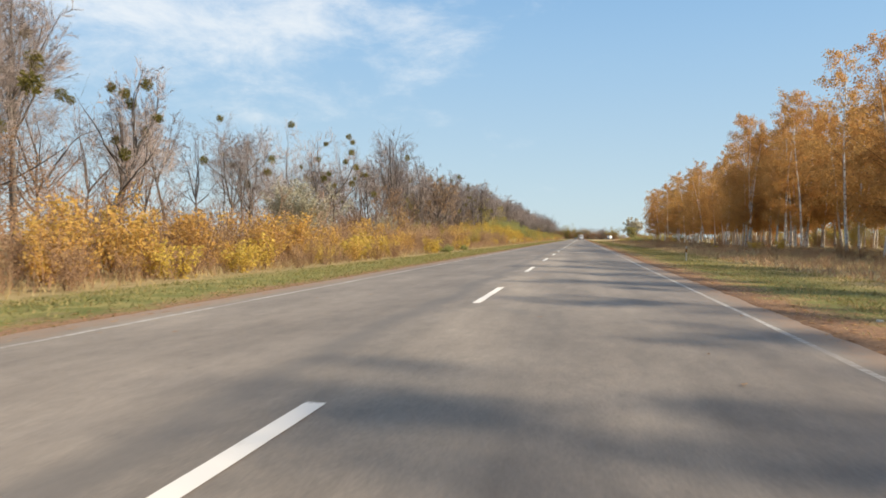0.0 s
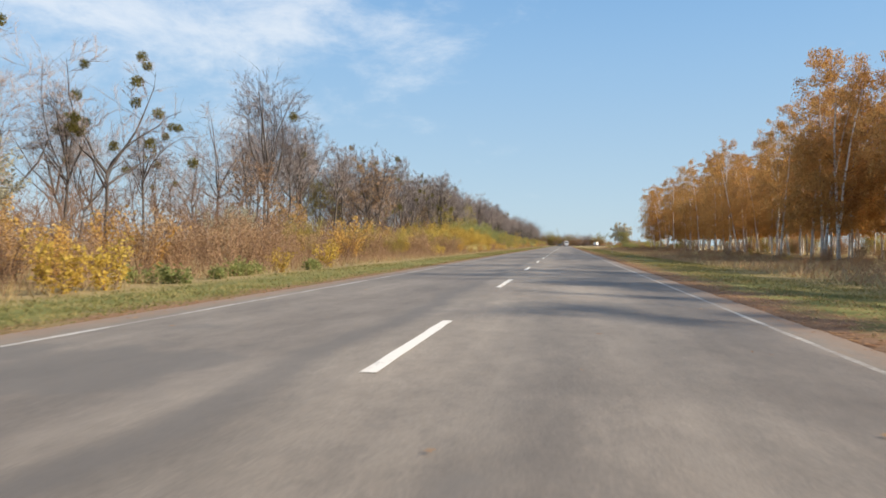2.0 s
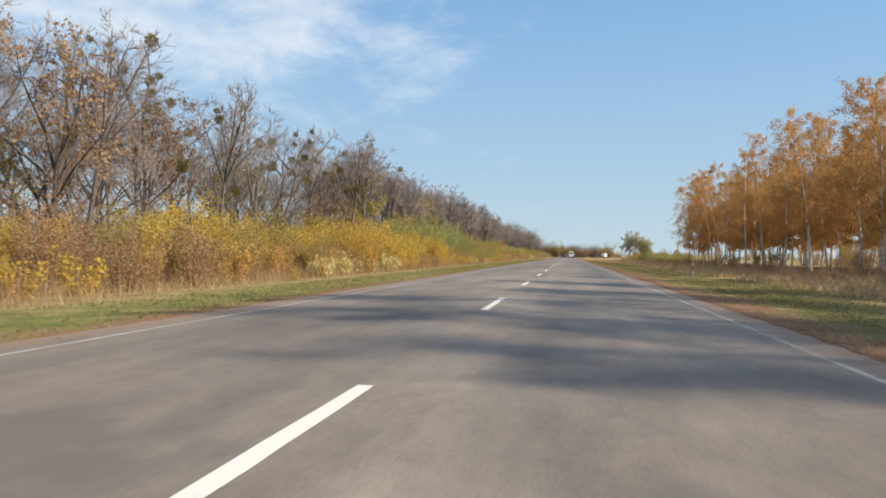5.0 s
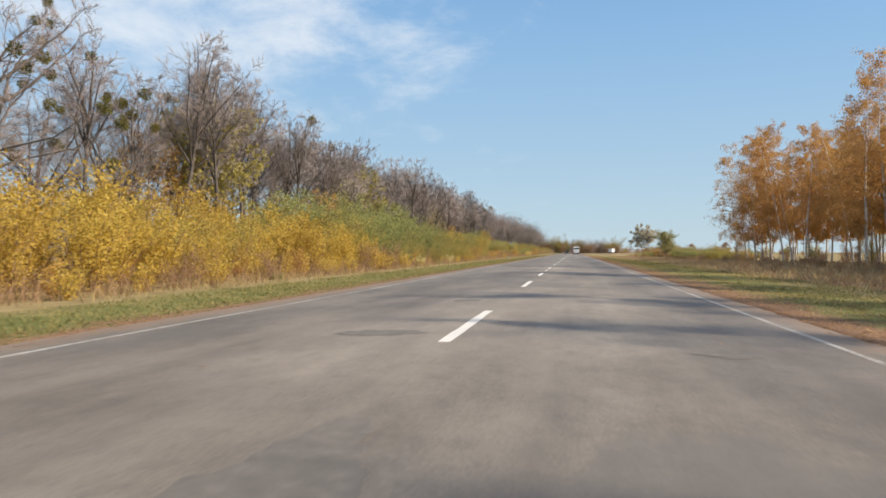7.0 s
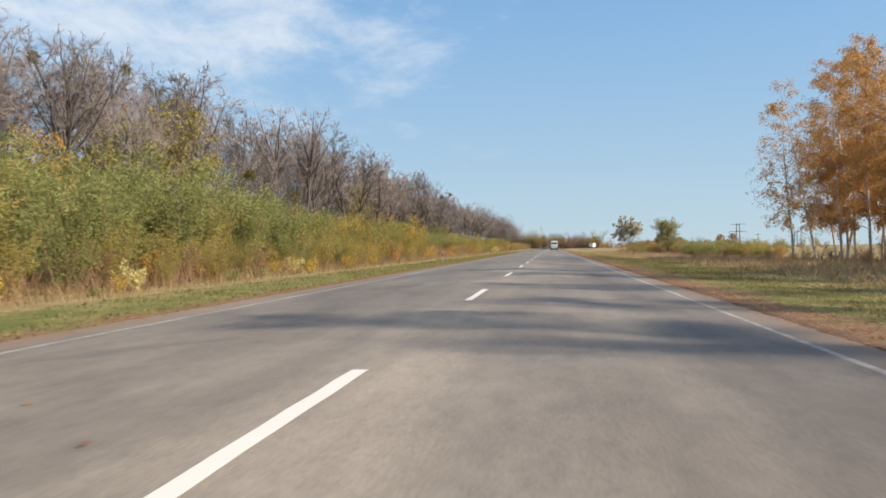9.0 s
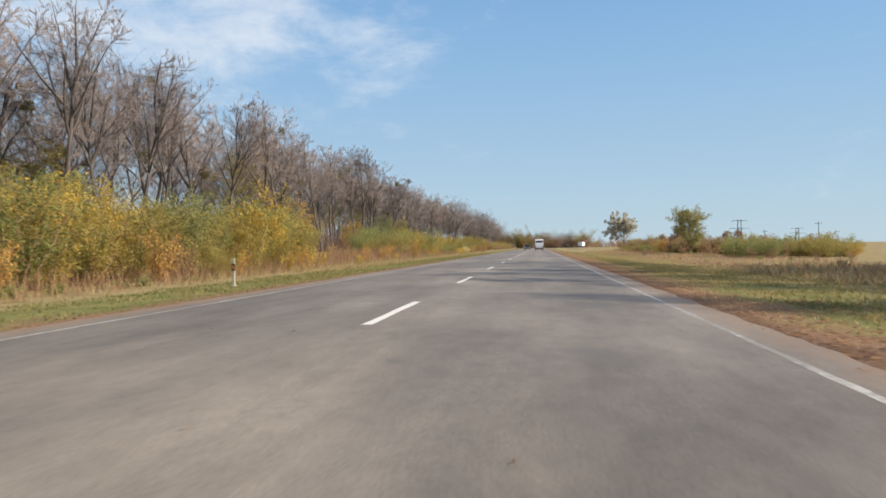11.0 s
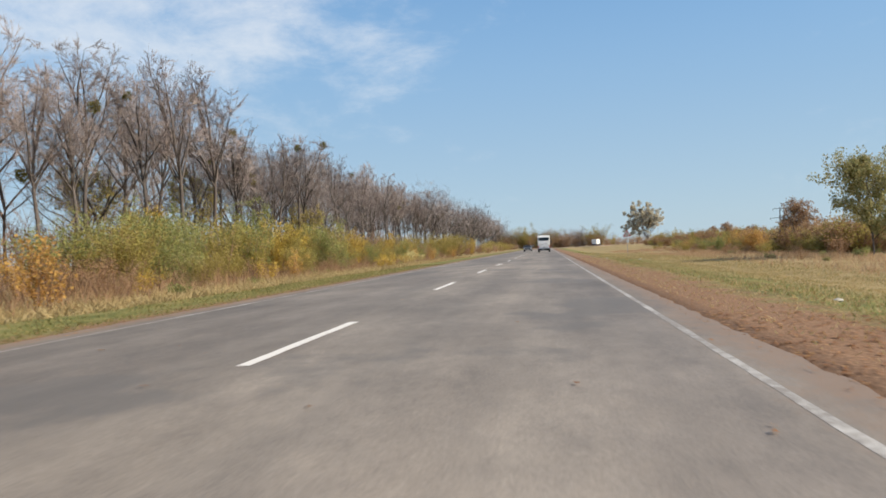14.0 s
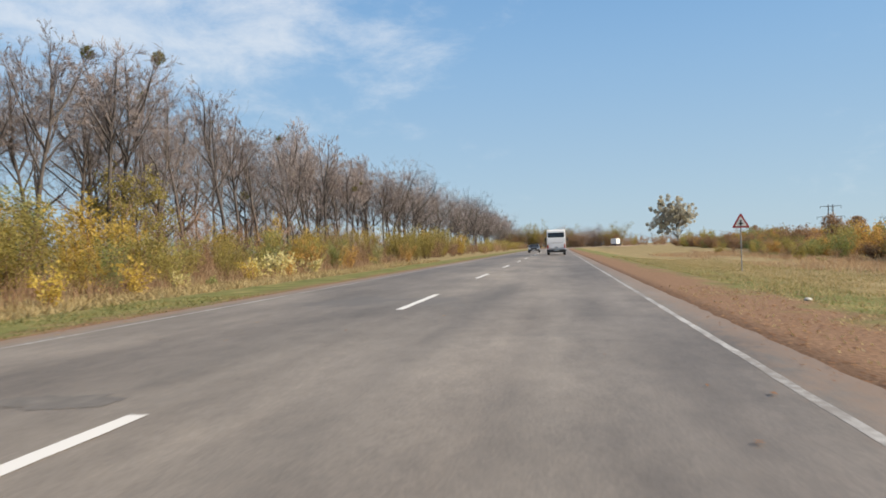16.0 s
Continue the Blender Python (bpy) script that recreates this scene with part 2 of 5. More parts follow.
def ground_material():
    m, n, l, b = material("verge_and_field")
    co = n.new("ShaderNodeTexCoord")
    sep = n.new("ShaderNodeSeparateXYZ")
    l.new(co.outputs["Object"], sep.inputs[0])
    wob = noise_tex(n, l, 0.35, 4)
    fine = noise_tex(n, l, 15.0, 6, 0.68)
    mid = noise_tex(n, l, 0.9, 5, 0.6)
    dist = math_node(n, l, "ADD", math_node(n, l, "ABSOLUTE", sep.outputs["X"]), math_node(n, l, "MULTIPLY", math_node(n, l, "SUBTRACT", wob, 0.5), 2.2))
    # the leafy strip is narrow on the far side and widens past the grove
    left = math_node(n, l, "MULTIPLY", math_node(n, l, "LESS_THAN", sep.outputs["X"], 0.0), 0.8)
    past = n.new("ShaderNodeMapRange")
    past.inputs["From Min"].default_value, past.inputs["From Max"].default_value = 262.0, 300.0
    past.inputs["To Min"].default_value, past.inputs["To Max"].default_value = -0.5, 0.25
    l.new(sep.outputs["Y"], past.inputs["Value"])
    widen = math_node(n, l, "MULTIPLY", past.outputs["Result"], math_node(n, l, "GREATER_THAN", sep.outputs["X"], 0.0))
    dist = math_node(n, l, "SUBTRACT", math_node(n, l, "ADD", dist, left), widen)
    ragged = noise_tex(n, l, 1.9, 5, 0.65, (1.0, 0.6, 1.0))
    dist = math_node(n, l, "ADD", dist, math_node(n, l, "MULTIPLY", math_node(n, l, "SUBTRACT", ragged, 0.5), 2.6))
    crumb = noise_tex(n, l, 26.0, 3, 0.75)
    litter = ramp(n, l, math_node(n, l, "ADD", math_node(n, l, "MULTIPLY", fine, 0.5), math_node(n, l, "MULTIPLY", crumb, 0.5)),
                  [(0.38, (0.185, 0.112, 0.071)), (0.52, (0.265, 0.16, 0.10)), (0.62, (0.33, 0.21, 0.13)), (0.72, (0.48, 0.35, 0.22))])
    grass = ramp(n, l, mid, [(0.3, (0.105, 0.125, 0.04)), (0.5, (0.18, 0.185, 0.066)), (0.7, (0.31, 0.255, 0.11))])
    dry = ramp(n, l, mid, [(0.3, (0.21, 0.16, 0.075)), (0.5, (0.31, 0.24, 0.12)), (0.72, (0.40, 0.315, 0.175))])
    z1 = ramp(n, l, math_node(n, l, "DIVIDE", dist, 20.0), [(0.31, (0, 0, 0)), (0.36, (1, 1, 1))])
    z2 = ramp(n, l, math_node(n, l, "DIVIDE", dist, 20.0), [(0.44, (0, 0, 0)), (0.54, (1, 1, 1))])
    c = mixed(n, l, mixed(n, l, litter, grass, z1), dry, z2)
    c = mixed(n, l, c, ramp(n, l, fine, [(0.3, (0.75, 0.75, 0.75)), (0.7, (1.2, 1.2, 1.2))]), 1.0, "MULTIPLY")
    l.new(c, b.inputs["Base Color"])
    b.inputs["Roughness"].default_value = 0.95
    b.inputs["Specular IOR Level"].default_value = 0.1
    bump(n, l, b, crumb, 0.3, 0.012)
    return m


def birch_material():
    m, n, l, b = material("birch_bark")
    band = noise_tex(n, l, 1.0, 5, 0.7, (2.5, 2.5, 7.0))
    col = ramp(n, l, band, [(0.36, (0.035, 0.03, 0.028)), (0.43, (0.50, 0.475, 0.44)), (0.6, (0.80, 0.78, 0.74))])
    l.new(col, b.inputs["Base Color"])
    b.inputs["Roughness"].default_value = 0.8
    return m


M_ASPHALT, M_GROUND = asphalt_material(), ground_material()
M_BITUMEN = bitumen_material()
M_PAINT, M_EDGE, M_EDGE_FADED = paint_material("dash_paint", 0.33, 0.74), paint_material("edge_paint", 0.515), paint_material("faded_edge_paint", 0.50)
M_BARK = bark("grey_bark", (0.062, 0.055, 0.052), (0.178, 0.158, 0.15))
M_TWIG = bark("twigs", (0.235, 0.202, 0.197), (0.385, 0.338, 0.33))
M_SHRUB_TWIG = bark("brown_twigs", (0.19, 0.118, 0.085), (0.36, 0.245, 0.175))
M_BIRCH = birch_material()
M_BIRCH_TWIG = bark("birch_twigs", (0.07, 0.045, 0.032), (0.17, 0.11, 0.08))
M_BIRCH_LEAF = leaf("birch_leaves", [(0.0, (0.40, 0.205, 0.08)), (0.35, (0.53, 0.295, 0.108)), (0.65, (0.61, 0.36, 0.13)), (1.0, (0.69, 0.46, 0.185))], 0.58)
M_YELLOW = leaf("yellow_leaves", [(0.0, (0.36, 0.23, 0.055)), (0.4, (0.57, 0.40, 0.085)), (0.8, (0.71, 0.54, 0.13)), (1.0, (0.48, 0.41, 0.12))], 0.48)
M_ORANGE = leaf("orange_leaves", [(0.0, (0.36, 0.20, 0.08)), (0.4, (0.57, 0.34, 0.11)), (0.8, (0.69, 0.48, 0.14)), (1.0, (0.60, 0.29, 0.12))], 0.48)
M_GREEN = leaf("willow_leaves", [(0.0, (0.17, 0.195, 0.065)), (0.45, (0.275, 0.305, 0.11)), (0.8, (0.40, 0.41, 0.16)), (1.0, (0.46, 0.38, 0.13))], 0.48)
M_OLIVE = leaf("olive_leaves", [(0.0, (0.23, 0.185, 0.06)), (0.45, (0.37, 0.315, 0.095)), (0.8, (0.49, 0.42, 0.13)), (1.0, (0.41, 0.26, 0.10))], 0.48)
M_FIELD = leaf("field_tree_leaves", [(0.0, (0.15, 0.155, 0.06)), (0.4, (0.24, 0.24, 0.095)), (0.75, (0.40, 0.38, 0.18)), (1.0, (0.44, 0.34, 0.15))], 0.4)
M_RUSTY = leaf("rusty_leaves", [(0.0, (0.24, 0.145, 0.085)), (0.5, (0.39, 0.245, 0.142)), (1.0, (0.52, 0.38, 0.22))])
M_SILVER = leaf("silver_leaves", [(0.0, (0.26, 0.25, 0.17)), (0.5, (0.40, 0.385, 0.29)), (1.0, (0.52, 0.50, 0.40))])
M_CREAM = leaf("pale_yellow_leaves", [(0.0, (0.52, 0.44, 0.16)), (0.5, (0.68, 0.60, 0.27)), (1.0, (0.78, 0.72, 0.42))], 0.48)
M_MISTLETOE = leaf("mistletoe_leaves", [(0.0, (0.10, 0.10, 0.032)), (0.5, (0.19, 0.17, 0.05)), (1.0, (0.29, 0.245, 0.075))])
M_PALE = leaf("pale_mistletoe_leaves", [(0.0, (0.50, 0.47, 0.39)), (0.5, (0.67, 0.635, 0.54)), (1.0, (0.82, 0.79, 0.70))], 0.45)
M_GRASS = leaf("grass_blades", [(0.0, (0.13, 0.145, 0.046)), (0.4, (0.205, 0.208, 0.072)), (0.7, (0.31, 0.265, 0.105)), (1.0, (0.43, 0.345, 0.18))])
M_STRAW = leaf("dry_grass_blades", [(0.0, (0.30, 0.215, 0.10)), (0.5, (0.47, 0.365, 0.185)), (1.0, (0.60, 0.50, 0.29))])
M_WEED = leaf("dry_weeds", [(0.0, (0.25, 0.152, 0.095)), (0.5, (0.40, 0.255, 0.155)), (1.0, (0.54, 0.395, 0.24))])
M_LITTER = leaf("fallen_leaves", [(0.0, (0.21, 0.10, 0.052)), (0.45, (0.36, 0.19, 0.09)), (0.8, (0.50, 0.32, 0.15)), (1.0, (0.62, 0.49, 0.27))])

# ---- mesh helpers ----


def mesh_object(name, verts, faces, mats, parent=None, label="", index=None, smooth=False):
    me = bpy.data.meshes.new(name)
    me.from_pydata(verts, [], faces)
    for m in mats:
        me.materials.append(m)
    if index is not None:
        me.polygons.foreach_set("material_index", index)
    if smooth:
        me.polygons.foreach_set("use_smooth", [True] * len(me.polygons))
    ob = new(name, me)
    if parent:
        ob.parent = parent
    return tagged(ob, label)


def part(name, bm, mat, parent, label=""):
    """One mesh object from a bmesh, under a thing or a part."""
    me = bpy.data.meshes.new(name)
    bm.to_mesh(me)
    bm.free()
    me.materials.append(mat)
    ob = new(name, me)
    ob.parent = parent
    return tagged(ob, label)


def box(bm, x0, x1, y0, y1, z0, z1, bevel=0.0, segments=2):
    made = bmesh.ops.create_cube(bm, size=1.0, matrix=Matrix.LocRotScale(((x0 + x1) / 2, (y0 + y1) / 2, (z0 + z1) / 2), None, (x1 - x0, y1 - y0, z1 - z0)))
    if bevel:
        edges = list({e for v in made["verts"] for e in v.link_edges})
        bmesh.ops.bevel(bm, geom=edges, offset=bevel, segments=segments, profile=0.6, affect="EDGES")
    return bm


def rod(bm, a, b, r0, r1=None, sides=8):
    a, b = Vector(a), Vector(b)
    turn = (b - a).to_track_quat("Z", "Y").to_matrix().to_4x4()
    bmesh.ops.create_cone(bm, cap_ends=True, segments=sides, radius1=r0, radius2=r0 if r1 is None else r1, depth=(b - a).length,
                          matrix=Matrix.Translation((a + b) / 2) @ turn)
    return bm


def empty(name, x, y, z, label, category, group="", turn=0.0):
    ob = new(name)
    ob.empty_display_size = 0.2
    ob.matrix_basis = pose(x, y, z, 0, 0, turn)
    return tagged(ob, label, category, group)


class Shape:
    """Vertices and faces of one growing mesh."""

    def __init__(self):
        self.v, self.f = [], []

    def tube(self, pts, radii, sides):
        """A tapered tube along pts; a last radius of zero closes it in a point."""
        prev = None
        for i, p in enumerate(pts):
            a = pts[min(i + 1, len(pts) - 1)] - pts[max(i - 1, 0)]
            if radii[i] <= 0:
                self.v.append(p)
                tip = len(self.v) - 1
                self.f += [(prev + k, prev + (k + 1) % sides, tip) for k in range(sides)]
                return
            s = a.orthogonal().normalized()
            c = a.cross(s).normalized()
            start = len(self.v)
            for k in range(sides):
                w = 2 * math.pi * k / sides
                self.v.append(p + (s * math.cos(w) + c * math.sin(w)) * radii[i])
            if prev is not None:
                self.f += [(prev + k, prev + (k + 1) % sides, start + (k + 1) % sides, start + k) for k in range(sides)]
            prev = start

    def leaf(self, p, d, size, rng, width=0.5):
        """One folded leaf: two triangles on a common midrib."""
        d = d.normalized() * size
        s = Vector((rng.gauss(0, 1), rng.gauss(0, 1), rng.gauss(0, 1))).cross(d)
        if s.length < 1e-6:
            return
        s = s.normalized() * size * width
        up = d.cross(s).normalized() * size * 0.15
        n = len(self.v)
        self.v += [p, p + d * 0.5 + s + up, p + d, p + d * 0.5 - s + up]
        self.f += [(n, n + 1, n + 2), (n, n + 2, n + 3)]

    def flake(self, p, d, size, rng, width=0.5):
        """One small leaf seen from afar: a single triangle."""
        d = d.normalized() * size
        s = rand_dir(rng).cross(d).normalized() * size * width
        n = len(self.v)
        self.v += [p - s, p + s, p + d]
        self.f.append((n, n + 1, n + 2))


def rand_dir(rng):
    z, a = rng.uniform(-1, 1), rng.uniform(0, 2 * math.pi)
    r = math.sqrt(1 - z * z)
    return Vector((r * math.cos(a), r * math.sin(a), z))


def limb(rng, start, way, length, steps, wobble, lift):
    """The points of one bent branch; lift pulls it up (or, below zero, down)."""
    pts, d = [start.copy()], way.normalized()
    for _ in range(steps):
        d = (d + Vector((rng.gauss(0, wobble), rng.gauss(0, wobble), rng.gauss(0, wobble) + lift))).normalized()
        pts.append(pts[-1] + d * (length / steps))
    return pts


def along(pts, t):
    i = min(int(t * (len(pts) - 1)), len(pts) - 2)
    f = t * (len(pts) - 1) - i
    return pts[i].lerp(pts[i + 1], f), (pts[i + 1] - pts[i]).normalized()


def side_way(rng, axis, angle):
    s = axis.orthogonal().normalized()
    s.rotate(Matrix.Rotation(rng.uniform(0, 2 * math.pi), 3, axis))
    return axis * math.cos(angle) + s * math.sin(angle)

# ---- road and ground ----
LEFT_LINE, RIGHT_LINE, ROAD_LEFT, ROAD_RIGHT, CROWN = -4.36, 4.42, -5.15, 5.0, 0.02


def bend(y):
    """Where the centre line runs: straight, then a right-hand bend far ahead."""
    return 0.0 if y < 540 else ((min(y, 760) - 540) ** 2) / 500.0


def road_z(x):
    return -CROWN * abs(x)


def ground_z(x, y):
    d = abs(x - bend(y))
    if d < 4.7:
        return -0.45
    base = -0.11 - 0.02 * min(d - 4.6, 8.0)
    if x > 0:   # the meadow lies lower than the road
        base -= 0.42 * min(1.0, max(0.0, (y - 245) / 40)) * min(1.0, max(0.0, (d - 7.5) / 5.0))
    amp = (0.3 if x < 0 else 0.6) * min(1.0, max(0.0, (d - 9.0) / 12.0))
    hump = amp * noise.noise((x * 0.045, y * 0.03, 3.0)) + 0.05 * noise.noise((x * 0.5, y * 0.5, 7.0)) * min(1.0, max(0.0, (d - 5.5) / 2))
    return base + hump


def grid(name, xs, ys, height, mat, label):
    verts = [(x, y, height(x, y)) for y in ys for x in xs]
    w = len(xs)
    faces = [(j * w + i, j * w + i + 1, (j + 1) * w + i + 1, (j + 1) * w + i) for j in range(len(ys) - 1) for i in range(w - 1)]
    return tagged(mesh_object(name, verts, faces, [mat], smooth=True), label, name, "", "structure")


xs = [-2600, -900, -350, -160, -100, -75] + list(range(-60, -20, 4)) + list(range(-20, -6, 1)) + [-6, -5.4, -4.95, -4.6, -4.0]
xs = xs + [4.0, 4.6, 5.1, 5.5, 6.0] + list(range(7, 21)) + list(range(24, 64, 4)) + [75, 100, 160, 350, 900, 2600]
ys = [-900, -300, -120] + list(range(-60, 480, 3)) + list(range(480, 900, 12)) + [1000, 1200, 1600, 2300, 4200]
ground = grid("ground", xs, ys, ground_z, M_GROUND, "autumn roadside ground of mown grass, leaf litter and dry field")


def ribbon(name, x0, x1, y0, y1, step, lift, mat, ragged=0.0, cross=1, parent=None, label="", skirt=0.0):
    """A strip that follows the road's bend and crown."""
    rng = random.Random(name + str(round(y0)))
    n = max(1, int(math.ceil((y1 - y0) / step)))
    verts, faces = [], []
    cols = [i / cross for i in range(cross + 1)]
    for j in range(n + 1):
        y = y0 + (y1 - y0) * j / n
        a, b = x0 + rng.uniform(-ragged, ragged), x1 + rng.uniform(-ragged, ragged)
        row = [a + (b - a) * c for c in cols]
        for x in row:
            verts.append((x + bend(y), y, road_z(x) + lift))
        if skirt:
            verts.append((row[-1] + bend(y) + 0.05, y, road_z(row[-1]) - skirt))
            verts.append((row[0] + bend(y) - 0.05, y, road_z(row[0]) - skirt))
    w = cross + 1 + (2 if skirt else 0)
    for j in range(n):
        for i in range(w if skirt else w - 1):
            k = (i + 1) % w
            faces.append((j * w + i, j * w + k, (j + 1) * w + k, (j + 1) * w + i))
    return mesh_object(name, verts, faces, [mat], parent, label)


road = ribbon("road", ROAD_LEFT, ROAD_RIGHT, -80, 760, 0.35, 0.0, M_ASPHALT, 0.04, 10, skirt=0.4)
tagged(road, "two-lane worn grey asphalt road with ragged edges and leaves", "road", "", "structure")
edge_right = ribbon("edge_line", RIGHT_LINE - 0.046, RIGHT_LINE + 0.046, -80, 740, 0.5, 0.0015, M_EDGE, 0.009)
tagged(edge_right, "worn white edge line painted on the asphalt", "road marking", "", "structure")
edge_left = ribbon("edge_line", LEFT_LINE - 0.05, LEFT_LINE + 0.05, -80, 740, 0.6, 0.0015, M_EDGE_FADED, 0.012)
tagged(edge_left, "faded white edge line painted on the asphalt", "road marking", "", "structure")
# centre dashes: far end and length
centre = tagged(new("centre_line"), "broken white centre line of painted dashes", "road marking", "", "structure")
DASHES = [(3.2 + 11.93 * i, 4.1) for i in range(-6, 7)] + [(74.8 + 12.24 * i, 4.1) for i in range(1, 5)] + [(135.5, 4.1), (147.75, 4.2), (160.0, 4.4), (172.7, 4.1)]
DASHES += [(182.5, 4.0), (188.1, 2.0), (195.0, 4.0), (206.9, 3.8), (218.8, 3.8), (230.0, 3.9), (240.9, 3.9)] + [(251.7 + 11.86 * i, 4.0) for i in range(28)]
for far, length in DASHES:
    ribbon("dash", -0.07, 0.07, far - length, far, 0.5, 0.004, M_PAINT, 0.008, parent=centre)


def bitumen_patch(x, y, half_x, half_y, seed, label="ragged dark bitumen patch"):
    """A ragged repair, a few millimetres proud of the worn surface."""
    rng = random.Random(seed)
    k = 56
    ring = []
    for i in range(k):
        a = 2 * math.pi * i / k
        r = 1.0 + 0.45 * noise.noise((math.cos(a) * 1.4, math.sin(a) * 1.4, seed * 3.7)) + 0.3 * noise.noise((math.cos(a) * 4.5, math.sin(a) * 4.5, seed * 1.3)) + rng.uniform(-0.07, 0.07)
        ring.append((x + math.cos(a) * half_x * r, y + math.sin(a) * half_y * r))
    verts = [(x, y, road_z(x) + 0.004)] + [(a, c, road_z(a) + 0.003) for a, c in ring]
    faces = [(0, 1 + i, 1 + (i + 1) % k) for i in range(k)]
    return mesh_object("bitumen_patch", verts, faces, [M_BITUMEN], road, label)


for n_patch, (px0, py0, hx, hy) in enumerate((
        (0.05, 142.7, 0.33, 0.8), (-0.02, 141.35, 0.22, 0.3), (-0.32, 145.2, 0.34, 0.9), (0.25, 145.6, 0.2, 1.1), (0.1, 150.5, 0.4, 1.0), (3.6, 269.5, 0.2, 0.5),
        (-1.25, 316.5, 1.0, 0.32), (-0.95, 335.2, 0.5, 0.3), (-3.45, 135.3, 0.42, 2.1), (-3.3, 140.9, 0.6, 0.35), (-1.0, 156.5, 0.55, 0.3), (2.95, 155.5, 0.32, 0.18), (-0.75, 162.7, 0.3, 0.35))):
    bitumen_patch(px0, py0, hx, hy, n_patch + 1)


def seal_seam(points, width, seed):
    """A wandering seam of poured bitumen, from point to point."""
    rng = random.Random(seed)
    verts, faces = [], []
    total = sum((Vector(b) - Vector(a)).length for a, b in zip(points, points[1:]))
    steps = int(total / 0.35)
    pts = [Vector((*p, 0)) for p in points]
    for i in range(steps + 1):
        p, axis = along(pts, min(i / steps, 0.9999))
        side = Vector((axis.y, -axis.x, 0))
        p = p + side * 0.16 * noise.noise((i * 0.22, seed, 0)) + side * rng.uniform(-0.02, 0.02)
        w = width * (0.75 + 0.6 * noise.noise((i * 0.3, seed, 5.0)) + rng.uniform(-0.15, 0.15))
        for s in (-0.5, 0.5):
            q = p + side * w * s
            verts.append((q.x, q.y, road_z(q.x) + 0.0035))
        if i:
            n = len(verts)
            faces.append((n - 4, n - 3, n - 1, n - 2))
    return mesh_object("bitumen_seam", verts, faces, [M_BITUMEN], road, "wandering dark bitumen seam")


seal_seam([(-1.9, 161.5), (-1.55, 163.0), (-1.4, 164.6)], 0.09, 5)
seal_seam([(0.06, 182.5), (0.15, 184.2)], 0.15, 6)
seal_seam([(-1.72, 265.1), (-1.5, 266.5)], 0.22, 7)
seal_seam([(2.45, 316.7), (3.1, 316.5), (3.8, 316.2)], 0.07, 4)

# ---- trees and shrubs: one maker a kind ----


